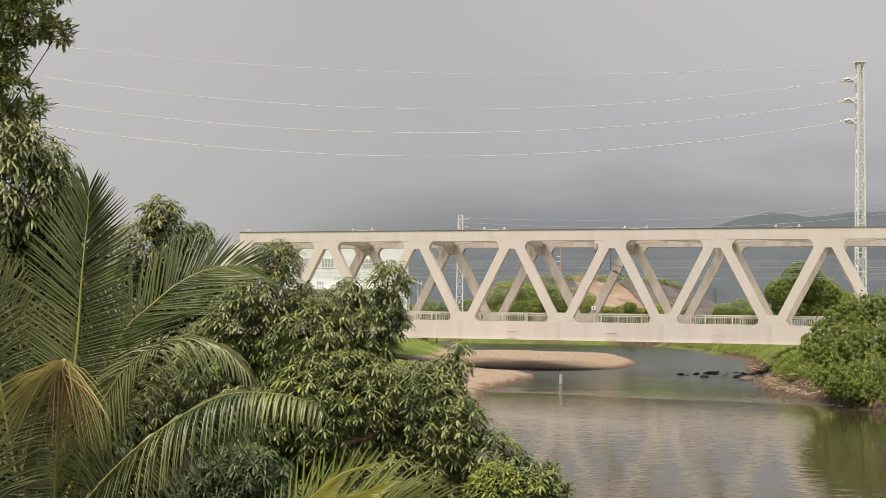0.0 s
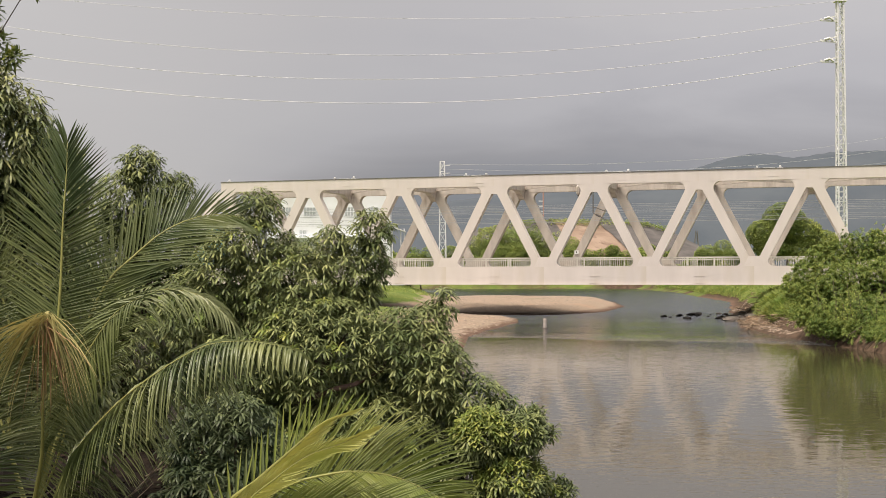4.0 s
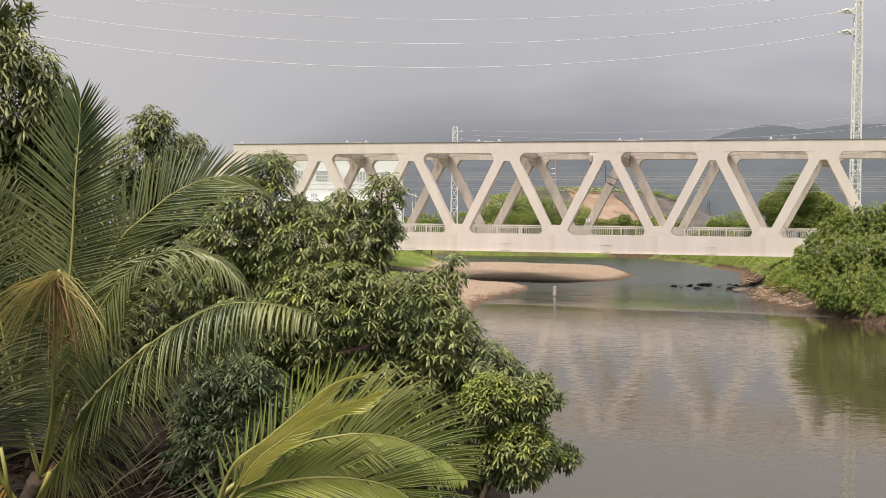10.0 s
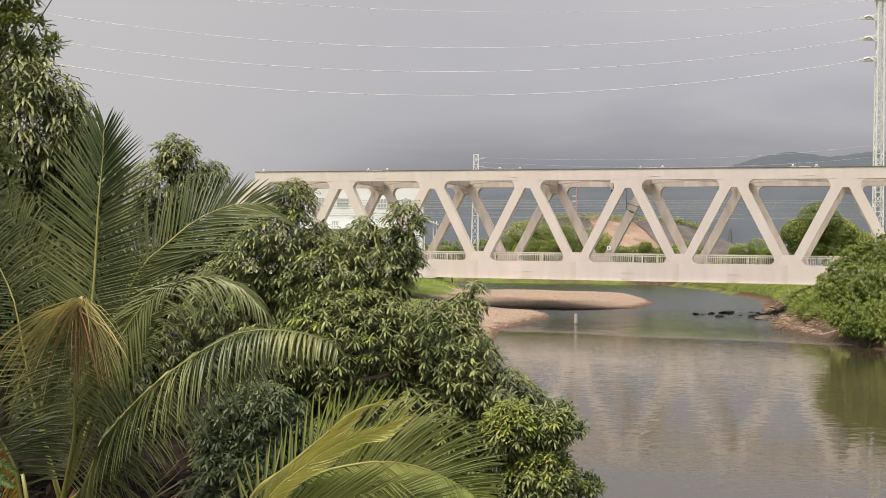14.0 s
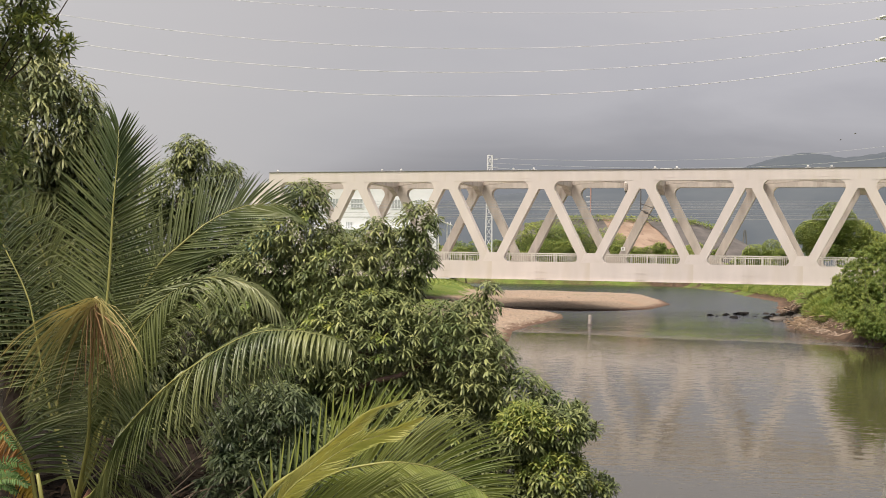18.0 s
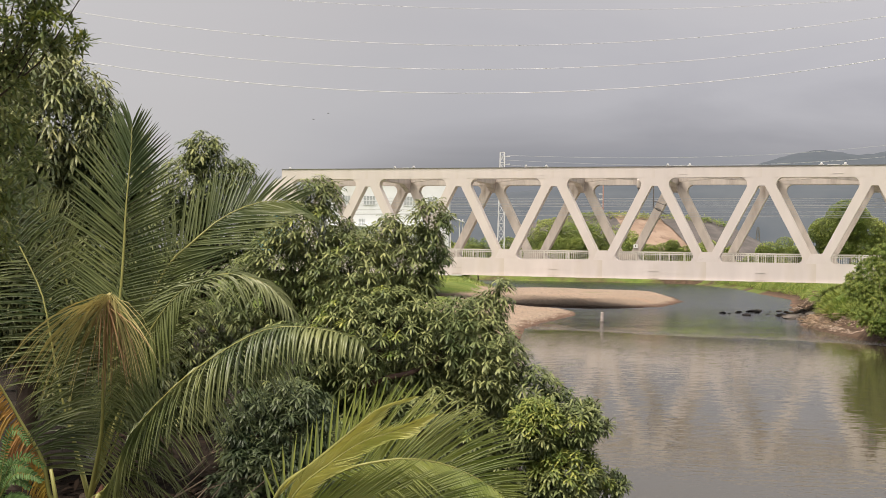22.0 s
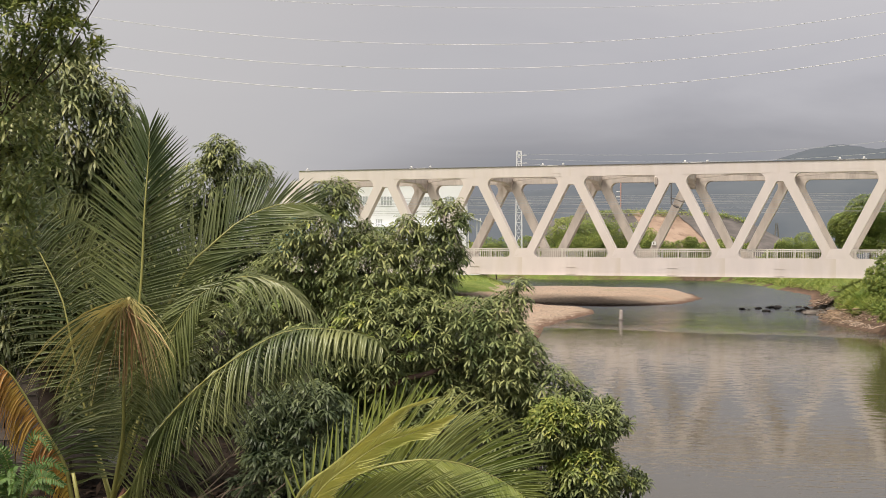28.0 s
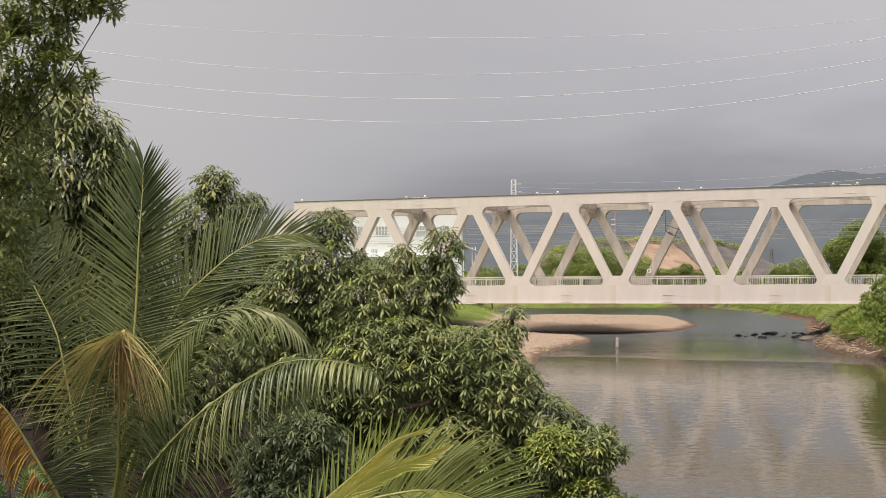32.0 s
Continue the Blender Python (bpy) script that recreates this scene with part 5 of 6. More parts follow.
def make_near_left():
    # fern-leaved shrub below the palm
    foot = Vector((-5.0, 12.1, float(ground_height(np.array(-5.0), np.array(12.1)))))
    at = thing("fern_leaf_shrub", Matrix.Translation(foot), "bright green shrub with feathery divided leaves", "shrub")
    top = Vector((-4.67, 12.00, 3.46)) - foot
    part("stem", limb([(0, 0, -0.2), tuple(top * 0.5), tuple(top)], 0.04, 0.02, 6), BARK, at, smooth=True)
    rng = random.Random(6)
    for k in range(26):
        a = rng.uniform(0, 6.28)
        r, h = rng.uniform(0.2, 0.42), rng.uniform(0.0, 0.85)
        s0 = top * rng.uniform(0.75, 1.0)
        d = Vector((math.cos(a) * r, math.sin(a) * r * 0.8 - 0.1, 0))
        frond(at, [tuple(s0), tuple(s0 + d * 0.5 + Vector((0, 0, h * 0.75))), tuple(s0 + d + Vector((0, 0, h * 0.85))), tuple(s0 + d * 1.45 + Vector((0, 0, h * 0.72)))],
              FERN, 200 + k, pairs=26, longest=0.075, rise=0.1, sag=0.35, swing=0.35, grow=0.5, bare=0.3, width=0.02, stalk=0.006, fine=True)
    # rough block wall behind the palm
    wall = thing("block_wall", Matrix.Translation((-12.4, 20.6, 2.0)), "rough grey concrete block wall", "wall")
    part("core", Geo().box((0, 0.03, -0.2), (6.0, 0.17, 2.75)), CONCRETE, wall)
    me = Geo().box((0.006, 0, 0.006), (0.384, 0.2, 0.184)).mesh("block", BLOCK)
    for row in range(14):
        for col in range(15):
            o = part("block", me, BLOCK, wall)
            o.location = (col * 0.39 + (0.195 if row % 2 else 0), 0.012 * math.sin(row * 3.1 + col * 1.7), row * 0.19)
    # dry branches in the shade under the trees
    rng = random.Random(12)
    for k in range(26):
        y = rng.uniform(15.5, 22.5)
        x = rng.uniform(-0.29, -0.16) * y
        ln = rng.uniform(0.8, 2.2)
        z = float(ground_height(np.array(x), np.array(y)))
        a = rng.uniform(-0.9, 0.9)
        o = new("fallen_branch", limb([(-ln / 2, 0, 0.02), (-ln * 0.1, rng.uniform(-0.2, 0.2), 0.3), (ln / 2, 0, 0.5 + rng.uniform(0, 0.4))], 0.018, 0.006, 5).mesh("fallen_branch", DRY_TWIG))
        o.matrix_world = pose(x, y, z, 0, 0, math.degrees(a))
        tagged(o, "thin dry branch on the dark litter", "branch", "fallen branches")
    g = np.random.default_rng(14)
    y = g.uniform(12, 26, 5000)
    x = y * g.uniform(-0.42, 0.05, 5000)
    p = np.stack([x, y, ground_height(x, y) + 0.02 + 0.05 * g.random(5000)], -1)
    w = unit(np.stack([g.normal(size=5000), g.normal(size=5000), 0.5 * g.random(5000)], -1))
    tagged(new("leaf_litter", leaves("leaf_litter", p, w, SHADED_LITTER, g, 0.2, 0.06, 0.5)), "dead leaves coloured near-black for the shade under the trees", "leaf litter", kind="stuff")
    house = thing("pale_house", Matrix.Translation((-16.5, 31.0, 2.2)), "pale plastered house half hidden by leaves", "house")
    part("wall", Geo().box((-4, 0, -0.2), (4.3, 6, 4.6)), PALE, house)
    part("roof", Geo().prism([(-4.4, 4.6), (4.7, 4.6), (0.1, 6.2)], -0.4, 6.4), CONCRETE, house, "grey pitched roof")
    for x in (-2.2, 2.6):
        w = part("window", Geo().box((x - 0.5, -0.04, 1.6), (x + 0.5, 0.02, 2.9)), DARKGLASS, house)
        part("sill", Geo().box((x - 0.58, -0.08, 1.52), (x + 0.58, -0.02, 1.6)), PALE, w)
        part("lintel", Geo().box((x - 0.58, -0.08, 2.9), (x + 0.58, -0.02, 2.98)), PALE, w)


make_near_left()

# ---- birds ----
FEATHER = material("dark_feather", (0.16, 0.16, 0.165), rough=0.7, spread=0.2)
BIRDS = []
for k in range(2):
    bird = thing("bird", pose(216.0, 110.0, 13.0), "small dark bird in flight", "bird", "birds crossing the sky")
    part("body", Geo().tube([(-0.09, 0, 0), (-0.05, 0, 0.01), (0.02, 0, 0.015), (0.07, 0, 0.01), (0.10, 0, 0.01)], [0.01, 0.028, 0.034, 0.022, 0.004], 8), FEATHER, bird, smooth=True)
    part("tail", Geo().faces([(-0.08, -0.012, 0), (-0.08, 0.012, 0), (-0.17, 0.035, 0), (-0.13, 0, 0), (-0.17, -0.035, 0), (-0.12, 0, 0.008)], [(0, 1, 5), (1, 2, 5), (2, 3, 5), (3, 4, 5), (4, 0, 5)]), FEATHER, bird)
    for sg in (1, -1):
        part("wing", Geo().faces([(0.045, 0, 0), (-0.045, 0, 0), (-0.05, sg * 0.1, 0.0), (0.035, sg * 0.1, 0.01), (-0.075, sg * 0.21, 0), (0.0, sg * 0.09, 0.014)],
                                 [(0, 5, 1), (1, 5, 2), (0, 3, 5), (3, 4, 5), (5, 4, 2)]), FEATHER, bird)
    BIRDS.append(bird)


# ---- power lines ----


def lattice(at, foot, height, w0, w1, bays, leg, brace, mat):
    """A square lattice mast: four legs, rings and zigzag braces, each bay a part."""
    x, y, z = foot

    def corner(k, h):
        w = (w0 + (w1 - w0) * h / height) / 2
        sx, sy = ((-1, -1), (1, -1), (1, 1), (-1, 1))[k % 4]
        return (x + sx * w, y + sy * w, z + h)
    for k in range(4):
        part("leg", Geo().bar(corner(k, 0), corner(k, height), leg), mat, at)
    for b in range(bays):
        h0, h1 = height * b / bays, height * (b + 1) / bays
        for k in range(4):
            p, q = (k, k + 1) if b % 2 else (k + 1, k)
            part("brace", Geo().bar(corner(p, h0), corner(q, h1), brace), mat, at)
            part("brace", Geo().bar(corner(k, h1), corner(k + 1, h1), brace), mat, at)


def wire(name, a, b, sag, r, mat, label, group="overhead wires"):
    a, b = Vector(a), Vector(b)
    pts = [a.lerp(b, k / 40) - Vector((0, 0, sag * 4 * (k / 40) * (1 - k / 40))) for k in range(41)]
    return tagged(new(name, Geo().tube(pts, r, 5).mesh(name, mat)), label, "wire", group)


def make_lines():
    fx, fy = (71.67, 215.00, 13.35)[0], 215.0
    at = thing("power_pylon", Matrix.Translation((fx, fy, 2.0)), "tall slender white lattice power pylon", "pylon")
    lattice(at, (0, 0, 0), 49.5, 1.5, 1.0, 30, 0.21, 0.10, GALV)
    tips = []
    for px, py in ((1497, 143), (1497, 180), (1497, 217)):
        z = Vector((71.82, 215.00, 48.35)).z - 2.0 - (py - 143) * 215 / 2214
        arm = part("cross_arm", Geo().bar((-0.5, 0, z + 0.7), (-3.0, 0, z - 0.15), 0.26).bar((-0.5, 0, z - 0.3), (-3.0, 0, z - 0.15), 0.24).bar((-3.0, 0, z - 0.15), (-3.4, 0, z + 0.05), 0.34), GALV, at)
        part("insulator", Geo().tube([(-1.2, -0.2, z - 0.1), (-2.0, -0.3, z + 0.35), (-2.8, -0.2, z + 0.1)], 0.19, 8), GALV, arm, "pale insulator string")
        tips.append((fx - 3.2, fy, z + 2.0 - 0.1))
    part("top_plate", Geo().box((-1.0, -0.9, 49.4), (1.0, 0.9, 49.6)), GALV, at)
    # each conductor hangs through its end, its lowest part and its arm
    for left, low, tip, r in (((-68.85, 215.00, 38.41), (-5.19, 215.00, 34.02), tips[2], 0.050), ((-66.52, 215.00, 41.99), (0.12, 215.00, 38.18), tips[1], 0.044), ((-62.72, 215.00, 46.00), (-2.39, 215.00, 42.28), tips[0], 0.042), ((-54.04, 215.00, 51.08), (5.85, 215.00, 48.53), (fx - 0.8, fy, 51.5), 0.032)):
        c = np.polyfit([left[0], low[0], tip[0]], [left[2], low[2], tip[2]], 2)
        pts = [(x, fy, float(np.polyval(c, x))) for x in np.linspace(-108.0, tip[0], 60)]
        tagged(new("overhead_wire", Geo().tube(pts, r, 5).mesh("overhead_wire", WIRE)), "thin bright overhead power line sagging across the sky", "wire", "overhead wires")
    # smaller pylon beyond the bridge
    sx, sy, sz = (3.34, 260.00, 27.72)
    p2 = thing("power_pylon", Matrix.Translation((sx, sy, 2.3)), "small white lattice power pylon beyond the bridge", "pylon")
    lattice(p2, (0, 0, 0), sz - 2.3, 1.5, 0.9, 12, 0.22, 0.11, GALV)
    for h in (1.0, 2.6, 4.2):
        part("cross_arm", Geo().bar((-0.3, 0, sz - 2.3 - h), (1.6, 0, sz - 2.3 - h + 0.2), 0.16), GALV, p2)
    for h, q in ((0.6, (253.38, 480.00, 75.82)), (2.6, (253.19, 480.00, 63.54)), (1.6, (253.28, 480.00, 69.67))):
        wire("overhead_wire", (sx + 1.0, sy, sz - h), q, 9.0, 0.028, WIRE, "faint overhead wire beyond the bridge")
    # red and white pole
    mx, my, mz = (36.99, 395.00, 31.80)
    p3 = thing("power_pole", Matrix.Translation((mx, my, 2.3)), "red and white banded pole with short arms", "pole")
    n = 8
    for k in range(n):
        h0, h1 = (mz - 2.3) * k / n, (mz - 2.3) * (k + 1) / n
        part("pole_section", Geo().tube([(0, 0, h0), (0, 0, h1)], 0.22, 8), RED if k in (3, 5, 6, 7) else GALV, p3)
    for yy in (454, 463, 473):
        z = 5.9 + 395 * (569 - yy) / 2214 - 2.3
        part("arm", Geo().bar((0, 0, z), (-1.4, 0, z), 0.24), GALV, p3)
    dx, dy, dz = (194.75, 900.00, 30.68)
    p4 = thing("power_pylon", Matrix.Translation((dx, dy, 2.3)), "distant grey lattice pylon", "pylon")
    lattice(p4, (0, 0, 0), dz - 2.3, 5.0, 1.2, 6, 0.3, 0.2, STEEL_DARK)


make_lines()

# ---- hill and mountains ----
SOIL = material("orange_soil", (0.235, 0.16, 0.115), rough=0.95, second=(0.33, 0.242, 0.185), scale=0.15, bump=0.9, bump_scale=1.0, stain=(0.17, 0.11, 0.08), stain_scale=0.35, stretch=(1, 1, 0.2))
NET = material("dark_cover_net", (0.075, 0.068, 0.066), rough=0.9, second=(0.13, 0.115, 0.11), scale=0.25, bump=0.4, bump_scale=1.5)
# forest colour shifted to blue-grey, which paints in the haze of distance
HAZY_SLOPE = material("hazy_slope", (0.080, 0.094, 0.114), rough=1.0, second=(0.098, 0.112, 0.130), scale=0.012, spec=0.1)


def mound(name, mat, x0, x1, ridge_x, ridge_z, yc, depth, label, lift=0.0, nx=60, ny=24, rough=0.6, skew=(0.0, 0.0)):
    us = np.linspace(0, 1, nx)
    ys = np.linspace(-1, 1, ny)
    U, S = np.meshgrid(us, ys)
    slide = 1 - np.cos(S * math.pi / 2) ** 0.8
    X = (x0 + skew[0] * slide) * (1 - U) + (x1 + skew[1] * slide) * U
    top = np.interp(X, ridge_x, ridge_z)
    Z = 2.0 + (top - 2.0) * np.cos(S * math.pi / 2) ** 0.8 + rough * fbm(X, S * depth, 0.35) + lift
    v = np.stack([X, yc + S * depth, Z], -1).reshape(-1, 3)
    i = (np.arange(ny - 1)[:, None] * nx + np.arange(nx - 1)).ravel()
    return array_mesh(name, v, np.stack([i, i + 1, i + nx + 1, i + nx], -1), mat)


def make_hills():
    D = 430.0
    px = np.array([815, 845, 873, 951, 1005, 1110, 1161, 1201, 1240, 1275, 1300])
    py = np.array([552, 525, 505, 491, 490, 494, 498, 511, 532, 550, 562])
    rx = (px - 784) / 2214 * D
    rz = 5.9 + D * (566 + 0.0145 * (px - 784) - py) / 2214
    hill = tagged(new("hill", mound("hill", SOIL, rx[0], rx[-1], rx, rz, D, 60, "")), "cut hill of bare orange soil", "hill", kind="structure")
    part("cover_net", mound("cover_net", NET, rx[0], rx[4] - 1, rx, rz, D, 60, "", 0.35, skew=(0.0, 5.0)), NET, hill, "dark netting laid over the slope")
    part("cover_net", mound("cover_net", NET, rx[4] + 13.5, rx[-1], rx, rz, D, 60, "", 0.35, skew=(10.5, 0.0)), NET, hill, "dark netting laid over the slope")
    rng = np.random.default_rng(3)
    n = 6000
    x = rng.uniform(rx[2], rx[7], n)
    p = np.stack([x, D - 8 + 8 * rng.normal(size=n), np.interp(x, rx, rz) + rng.uniform(-1.9, 0.25, n)], -1)
    s = new("hilltop_scrub", rosettes("hilltop_scrub", p, np.tile([0, 0, 1.0], (n, 1)), FARLEAF, rng, 8, 0.5, 0.22, 0.4, fold=False))
    tagged(s, "low green scrub along the hilltop", "scrub", kind="stuff")
    # ridge outlines shaped to fit the camera's view, also behind the truss
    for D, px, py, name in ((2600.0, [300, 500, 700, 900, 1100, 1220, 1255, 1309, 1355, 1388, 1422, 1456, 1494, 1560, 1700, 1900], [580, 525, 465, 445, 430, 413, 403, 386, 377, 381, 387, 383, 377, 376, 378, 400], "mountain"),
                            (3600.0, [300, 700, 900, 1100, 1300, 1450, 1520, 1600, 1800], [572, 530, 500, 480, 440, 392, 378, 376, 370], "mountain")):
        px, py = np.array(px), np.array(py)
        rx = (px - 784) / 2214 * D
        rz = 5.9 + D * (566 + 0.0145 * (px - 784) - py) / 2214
        m = mound(name, HAZY_SLOPE, rx[0], rx[-1], rx, rz, D, 500, "", 0.0, 160, 30, 1.6 if D < 3000 else 3.0)
        tagged(new(name, m), "wooded mountain under low cloud, coloured dark blue-grey for distance haze", "mountain", kind="structure")


make_hills()

# ---- white building beyond the bridge ----
PLASTER = material("white_plaster", (0.80, 0.82, 0.86), rough=0.8, spread=0.06, scale=0.5, stain=(0.66, 0.65, 0.63), stain_scale=0.15)
GLASS = material("window_glass", (0.50, 0.54, 0.57), rough=0.25, spread=0.3)
BLUE = material("blue_sheet", (0.10, 0.30, 0.42), rough=0.5, spread=0.15)


def make_building():
    D = 232.0
    u = D / 2214
    x0, _, zt = (-29.50, 232.00, 19.95)
    x1 = (-6.72, 232.00, 20.28)[0]
    zg = 2.4
    at = thing("white_building", Matrix.Translation((x0, D, zg)), "white plastered building with small-paned windows and a flat roof", "building")
    w, h = x1 - x0, zt - zg
    part("wall", Geo().box((0, 0, 0), (w, 9, h)), PLASTER, at)
    part("roof", Geo().box((-0.2, -0.25, h), (w + 0.2, 9.2, h + 0.25)), PLASTER, at)
    part("ledge", Geo().box((-0.1, -0.9, h * 0.50), (w * 0.84, 0, h * 0.50 + 0.25)), PLASTER, at, "projecting concrete ledge")
    for px, py, ww, hh in ((578, 466, 2.2, 1.6), (650, 466, 2.2, 1.6), (565, 506, 1.2, 1.5), (620, 512, 1.6, 1.5), (690, 466, 1.8, 1.6), (535, 466, 2.0, 1.6)):
        x, z = (px - 784) * u - x0, 5.9 + D * (563 - py) / 2214 - zg
        win = part("window", Geo().box((x - ww / 2, -0.06, z - hh / 2), (x + ww / 2, -0.02, z + hh / 2)), GLASS, at)
        part("sill", Geo().box((x - ww / 2 - 0.1, -0.1, z - hh / 2 - 0.1), (x + ww / 2 + 0.1, -0.03, z - hh / 2)), PLASTER, win)
        part("lintel", Geo().box((x - ww / 2 - 0.1, -0.1, z + hh / 2), (x + ww / 2 + 0.1, -0.03, z + hh / 2 + 0.1)), PLASTER, win)
        for k in range(5):
            q = x - ww / 2 + ww * k / 4
            part("mullion", Geo().box((q - 0.05, -0.1, z - hh / 2), (q + 0.05, -0.065, z + hh / 2)), PLASTER, win)
        part("transom", Geo().box((x - ww / 2, -0.11, z - 0.05), (x + ww / 2, -0.064, z + 0.05)), PLASTER, win)
    # open steel-framed annex at the end
    ax = w
    for q in (0.3, 1.9, 2.5):
        part("post", Geo().box((ax + q, 0, 0), (ax + q + 0.14, 0.14, h * 0.60)), GALV, at)
    part("canopy", Geo().faces([(ax, -0.6, h * 0.62), (ax + 2.9, -0.6, h * 0.56), (ax + 2.9, 4, h * 0.56), (ax, 4, h * 0.62), (ax, -0.6, h * 0.62 + 0.15), (ax + 2.9, -0.6, h * 0.56 + 0.15), (ax + 2.9, 4, h * 0.56 + 0.15), (ax, 4, h * 0.62 + 0.15)],
                               [(0, 3, 2, 1), (4, 5, 6, 7), (0, 1, 5, 4), (1, 2, 6, 5), (2, 3, 7, 6), (3, 0, 4, 7)]), GALV, at, "thin sloping canopy")
    part("landing", Geo().box((ax + 0.2, 0.2, h * 0.2), (ax + 2.4, 1.6, h * 0.24)), PLASTER, at)
    part("plinth", Geo().box((ax + 0.2, 0.2, 0), (ax + 2.4, 1.6, h * 0.12)), PLASTER, at)
    b = Vector((-39.50, 232.00, 12.24))
    shed = thing("blue_shed", Matrix.Translation((b.x - 1, b.y, 2.4)), "blue sheet-metal shed half hidden by leaves", "shed")
    part("wall", Geo().box((-3, 0, 0), (3, 4, b.z - 1.2)), BLUE, shed)
    part("roof", Geo().box((-3.2, -0.2, b.z - 1.2), (3.2, 4.2, b.z - 1.0)), GALV, shed)


make_building()

# ---- stones in the river ----
STONE = material("river_stone", (0.10, 0.09, 0.08), rough=0.8, second=(0.17, 0.14, 0.12), scale=1.5, bump=0.6, bump_scale=6.0, object_random=0.3)
PEBBLE_POST = material("weathered_post", (0.42, 0.36, 0.33), rough=0.9, spread=0.3, scale=3.0)
DRIFT = material("driftwood", (0.34, 0.25, 0.175), rough=0.9, second=(0.20, 0.14, 0.09), scale=2.0, object_random=0.5)


def stone_mesh(seed):
    rng = random.Random(seed)
    bm = bmesh.new()
    bmesh.ops.create_icosphere(bm, subdivisions=2, radius=1)
    for v in bm.verts:
        v.co *= 1 + 0.35 * noise.noise(v.co * 1.3 + Vector((seed * 7.1, 0, 0)))
    me = bpy.data.meshes.new("stone")
    bm.to_mesh(me)
    bm.free()
    me.materials.append(STONE)
    return me


def make_stones():
    rng = random.Random(8)
    kinds = [stone_mesh(k) for k in range(5)]
    for k in range(34):
        t = rng.random() ** 0.55
        x = 24.0 + 12.5 * t + rng.uniform(-0.2, 0.2)
        y = 143 + 3.5 * t + rng.uniform(-7.0, 6.0)
        s = rng.choice((0.09, 0.13, 0.18, 0.3)) * rng.uniform(0.8, 1.3) * (0.7 + 0.6 * t)
        o = new("stone", rng.choice(kinds))
        o.matrix_world = pose(x, y, max(ground_height(np.array(x), np.array(y)), 0.0) + 0.1 * s, 0, 0, rng.uniform(0, 360)) @ Matrix.Diagonal((s * 1.5, s, s * 0.6, 1))
        tagged(o, "dark wet stone in the shallow river", "stone", "stones across the river")
    # dark boulders at the foot of the bank
    for k in range(30):
        y = rng.uniform(130, 139)
        x = float(np.interp(y, Y_KEYS, X_RIGHT)) + rng.uniform(-1.2, 3.2)
        s = rng.uniform(0.22, 0.55)
        o = new("boulder", rng.choice(kinds))
        o.matrix_world = pose(x, y, max(float(ground_height(np.array(x), np.array(y))), 0.0) + 0.15 * s, 0, 0, rng.uniform(0, 360)) @ Matrix.Diagonal((s * 1.5, s, s * 0.7, 1))
        tagged(o, "dark boulder at the foot of the bank", "boulder", "boulders on the bank")
    # pale post standing in the shallows
    post = thing("marker_post", Matrix.Translation((11.1, 117.4, 0.0)), "weathered pale post standing in the shallow river", "post")
    part("shaft", Geo().tube([(0, 0, -0.6), (0, 0, 0.08), (0, 0, 0.86), (0.01, 0, 0.95)], [0.18, 0.17, 0.16, 0.13], 10), PEBBLE_POST, post, smooth=True)
    part("wet_foot", Geo().tube([(0, 0, -0.4), (0, 0, 0.04), (0, 0, 0.10)], [0.27, 0.26, 0.21], 10), STONE, post, "dark wet foot")
    # bare roots under the bush
    bush = bpy.data.objects["bank_bush"]
    for k in range(34):
        y = rng.uniform(80, 98)
        x = float(np.interp(y, Y_KEYS, X_RIGHT)) + rng.uniform(0.0, 0.7)
        z = float(ground_height(np.array(x), np.array(y)))
        a = Vector((x - rng.uniform(0.0, 0.6), y - rng.uniform(0, 0.5), max(z - 0.2, -0.1)))
        b = Vector((x + rng.uniform(0.2, 1.2), y + rng.uniform(-0.4, 0.6), z + rng.uniform(0.3, 0.9)))
        m = a.lerp(b, 0.5) + Vector((rng.uniform(-0.25, 0.1), rng.uniform(-0.2, 0.2), 0.1))
        o = part("root", Geo().tube([tuple(q - bush.location) for q in (a, m, b)], [0.02, 0.03, 0.045], 6), BARK, bush, "bare brown root", smooth=True)
    # leafy vines that trail down the front of the bush
    g = np.random.default_rng(44)
    for k in range(40):
        u = (k + g.random()) / 40
        top = Vector((28.6 + 6.9 * u, 93.2 - 10.5 * u, 2.2 + 2.6 * g.random()))
        low = Vector((top.x - 0.3 + 0.5 * g.random(), top.y - 0.7, 0.35 + 0.5 * g.random()))
        q = np.linspace(0, 1, 26)[:, None]
        line = np.array(top)[None] * (1 - q) + np.array(low)[None] * q + np.array([0, -0.5, 0.25])[None] * np.sin(q * math.pi) + 0.05 * g.normal(size=(26, 3))
        line = line - np.array(bush.location)[None]
        vine = part("vine", Geo().tube([tuple(p) for p in line[::5]], 0.015, 5), BARK, bush, "trailing vine", smooth=True)
        tagged(part("vine_foliage", rosettes("vine_foliage", line + 0.14 * g.normal(size=(26, 3)), np.tile([-0.2, -1.0, 0.1], (26, 1)), BUSH, g, 7, 0.2, 0.1, 1.2, fold=False), BUSH, vine), kind="stuff")
    for k in range(250):
        y = rng.uniform(109, 129) if k < 150 else rng.uniform(131, 168)
        x = np.interp(y, Y_KEYS, X_RIGHT) + rng.uniform(0.0, 3.4 if k < 150 else 5.0) * rng.random() ** 0.4
        z = float(ground_height(np.array(x), np.array(y)))
        a = rng.uniform(0, math.pi)
        ln = rng.uniform(0.5, 2.2)
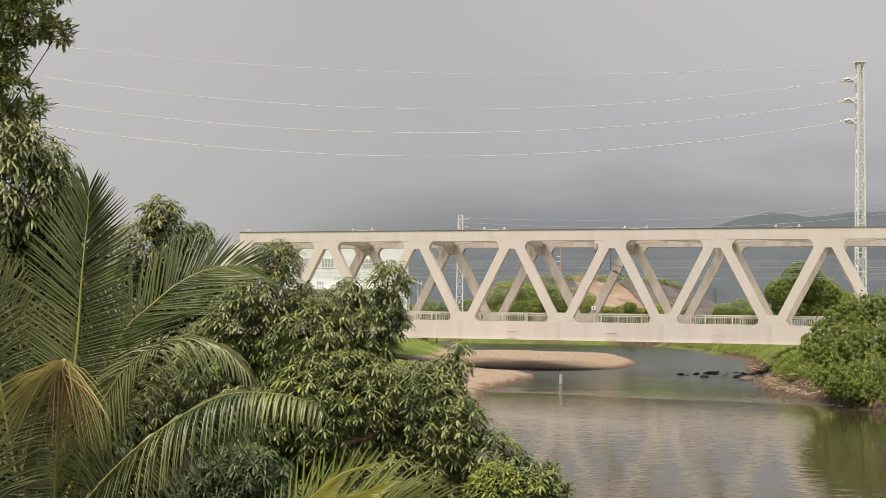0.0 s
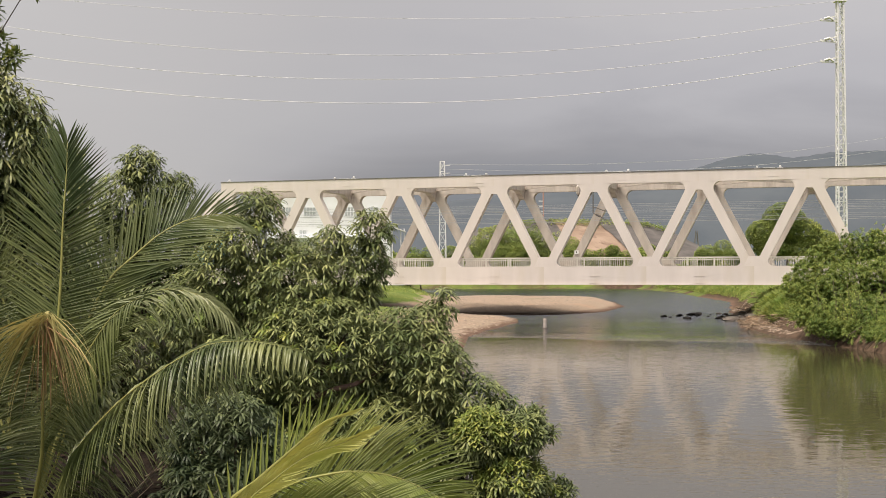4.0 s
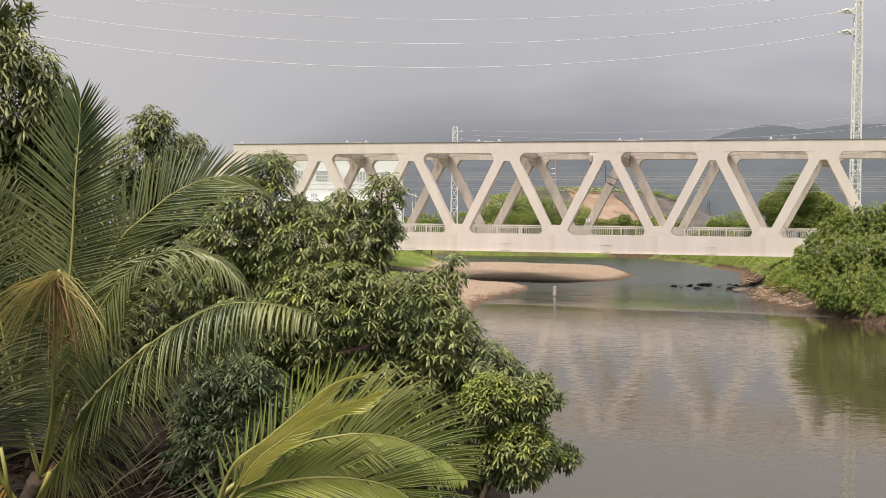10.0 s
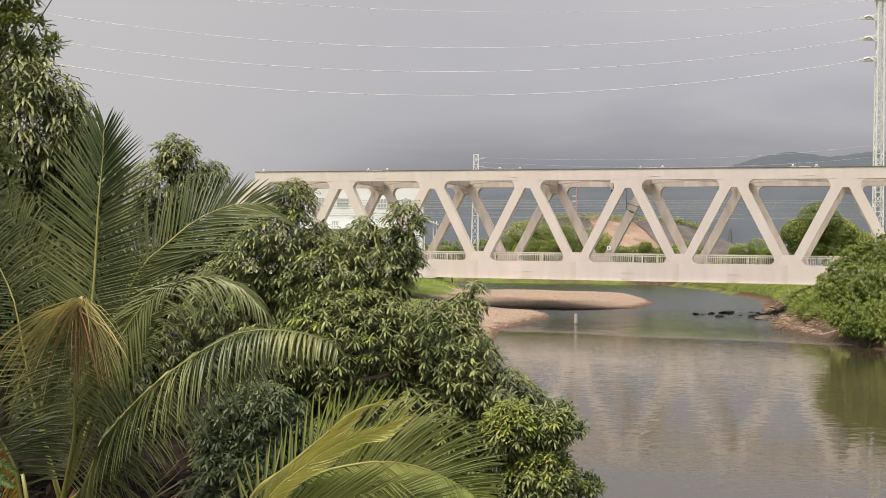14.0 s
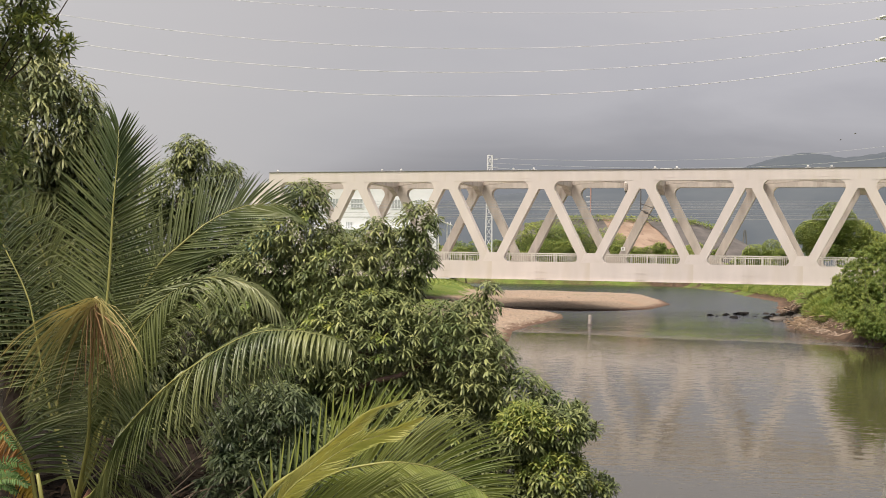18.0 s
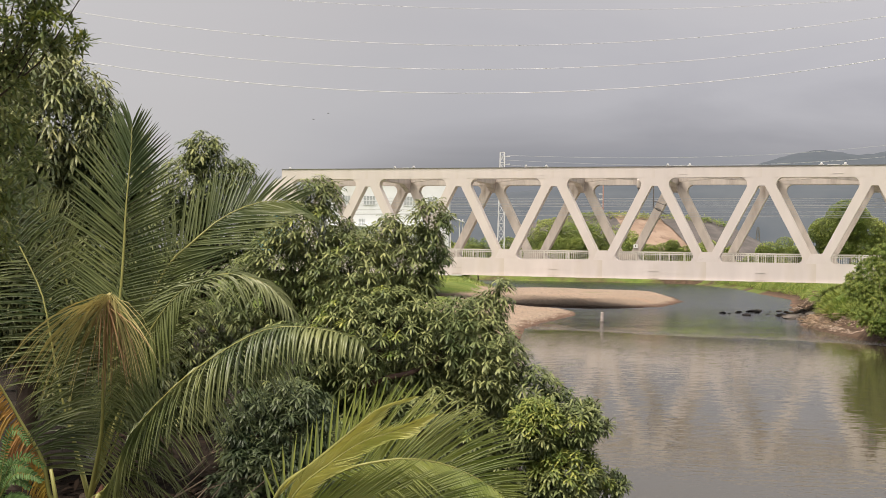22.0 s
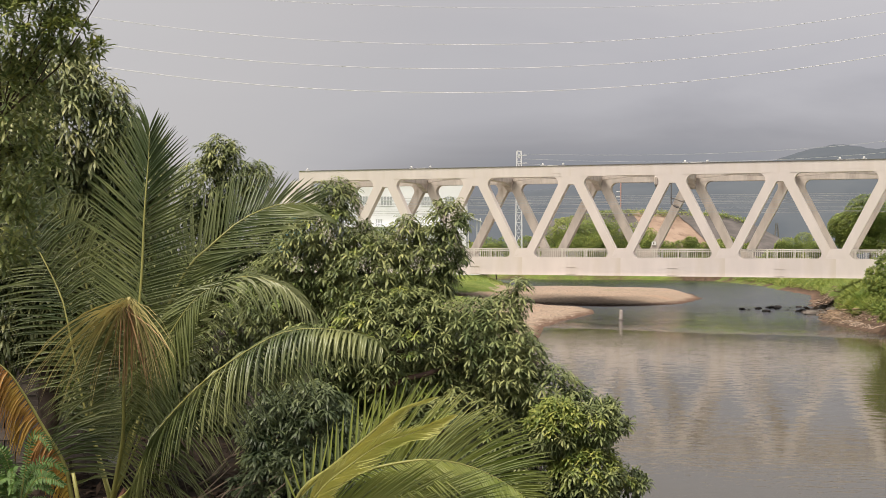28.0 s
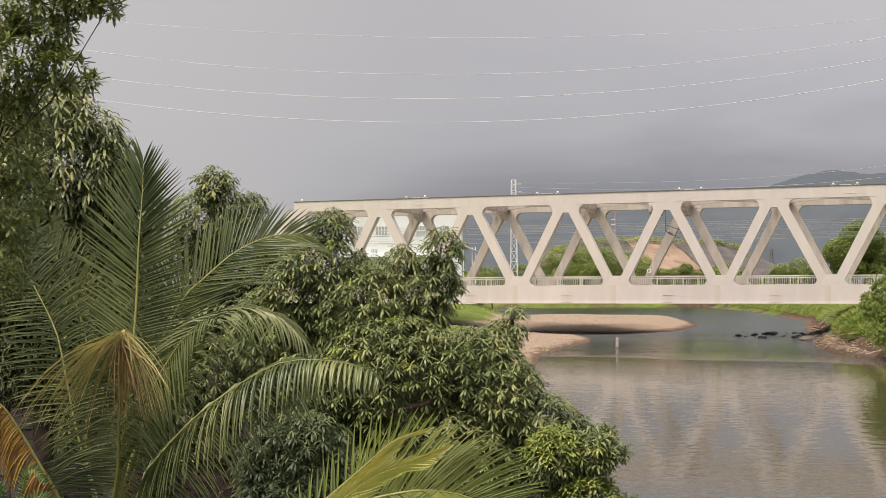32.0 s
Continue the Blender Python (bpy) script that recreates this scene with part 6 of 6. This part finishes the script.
        o = new("driftwood", limb([(-ln / 2, 0, 0), (-ln * 0.1, rng.uniform(-0.3, 0.3), rng.uniform(-0.05, 0.2)), (ln / 2, rng.uniform(-0.3, 0.3), 0.05)], rng.choice((0.02, 0.03, 0.04, 0.09)), 0.012, 6).mesh("driftwood", DRIFT))
        o.matrix_world = pose(x, y, z + 0.10, 0, rng.uniform(-20, 20), math.degrees(a))
        tagged(o, "bleached piece of driftwood on the muddy bank", "driftwood", "driftwood along the bank")


make_stones()

# ---- grass and shingle ----
GRASS = material("grass_blade", (0.21, 0.30, 0.06), rough=0.6, second=(0.32, 0.36, 0.10), scale=0.4, island=0.4, hue=0.03, translucent=0.25)
PEBBLE = material("pale_pebble", (0.35, 0.27, 0.212), rough=0.85, second=(0.24, 0.182, 0.14), scale=2.0, island=0.3)


def make_grass():
    rng = np.random.default_rng(21)

    def tufts(name, x, y, size, label, per=7):
        z = ground_height(x, y)
        keep = z > 0.5
        p = np.stack([x, y, z], -1)[keep]
        n = np.tile([0, 0, 1.0], (len(p), 1))
        tagged(new(name, rosettes(name, p, n, GRASS, rng, per, size, size * 0.13, 0.5, 0.55, fold=False)), label, "grass", kind="stuff")
    y = rng.uniform(126, 300, 15000)
    x = np.interp(y, Y_KEYS, X_RIGHT) + np.interp(y, [126, 133, 160, 190], [1.5, 3.6, 3.2, 0.9]) + rng.gamma(1.4, 3.5, 15000)
    tufts("bank_grass", x, y, 0.6, "tall bright green grass on the river bank")
    y = rng.uniform(107, 141, 11500)
    x = np.interp(y, Y_KEYS, X_RIGHT) + np.interp(y, [126, 133], [2.0, 3.4]) + rng.gamma(2.0, 1.3, 11500)
    tufts("tall_grass", x, y, 0.85, "lush tall grass above the driftwood", 10)
    y = rng.uniform(123, 131, 2600)
    x = np.interp(y, Y_KEYS, X_RIGHT) + 2.3 + rng.gamma(2.0, 1.0, 2600)
    tufts("reed_clump", x, y, 1.35, "clump of long drooping grass beside the bridge", 9)
    y = rng.uniform(165, 320, 5000)
    x = np.interp(y, Y_KEYS, X_LEFT) - np.interp(y, [165, 185, 215], [8.5, 7.5, 2.0]) - rng.gamma(1.6, 8.0, 5000)
    tufts("meadow_grass", x, y, 0.6, "green grass behind the gravel bar")

    def shingle(name, x, y, size, label):
        z = ground_height(x, y)
        keep = (z > 0.08) & (z < 1.3)
        p = np.stack([x, y, z], -1)[keep]
        n = len(p)
        s = size * (0.5 + rng.gamma(2.0, 0.4, (n, 1, 1)))
        base = np.array([(1, 0, 0), (-0.4, 0.9, 0), (-0.5, -0.8, 0), (0.1, 0, 0.6), (-0.9, 0.1, 0.1)])
        v = p[:, None] + base[None] * s * (0.7 + 0.6 * rng.random((n, 5, 3)))
        tri = np.array([(0, 1, 3), (1, 4, 3), (4, 2, 3), (2, 0, 3)])
        f = (np.arange(n)[:, None, None] * 5 + tri[None]).reshape(-1, 3)
        tagged(new(name, array_mesh(name, v.reshape(-1, 3), f, PEBBLE)), label, "shingle", kind="stuff")
    shingle("bar_shingle", rng.uniform(-8, 31, 16000), rng.uniform(149, 240, 16000), 0.05, "pale pinkish pebbles on the gravel bar")
    shingle("spit_shingle", rng.uniform(-12, 10, 5000), rng.uniform(104, 143, 5000), 0.055, "coarse pale shingle on the spit")
    y = rng.uniform(102, 160, 3200)
    shingle("bank_shingle", np.interp(y, Y_KEYS, X_RIGHT) + rng.uniform(0, 2.8, 3200), y, 0.06, "broken stones along the foot of the bank")


make_grass()



def motions():
    # the river flows slowly towards the camera
    walk(bpy.data.objects["water"], [(t, pose(0.0, -0.22 * t, 0.0)) for t in (0.0, 8.0, 16.0, 24.0, 32.0)])
    # two small birds cross the sky from right to left
    for bird, dx, dz, beat in zip(BIRDS, (0.0, 1.25), (0.0, 0.55), (0.0, 0.4)):
        rows = [(0.0, (216.0, 110.0, 13.0)), (18.0, (32.0, 110.0, 16.9)), (19.5, (13.6, 110.0, 17.2)), (20.5, (0.8, 110.0, 17.0)), (21.5, (-10.0, 110.0, 17.3)), (23.4, (-30.6, 110.0, 19.9)), (32.0, (-121.0, 110.0, 27.0))]
        walk(bird, [(t, pose(x + dx, y, z + dz, 0, 0, 180)) for t, (x, y, z) in rows])
        for wing, sg in zip([c for c in bird.children if c.name.startswith("wing")], (1, -1)):
            flaps = []
            for k in range(0, 161):
                t = k * 0.2
                flaps.append((t, pose(0, sg * 0.02, 0.02, sg * 32 * math.sin(7.0 * t + beat), 0, 0)))
            walk(wing, flaps)


motions()
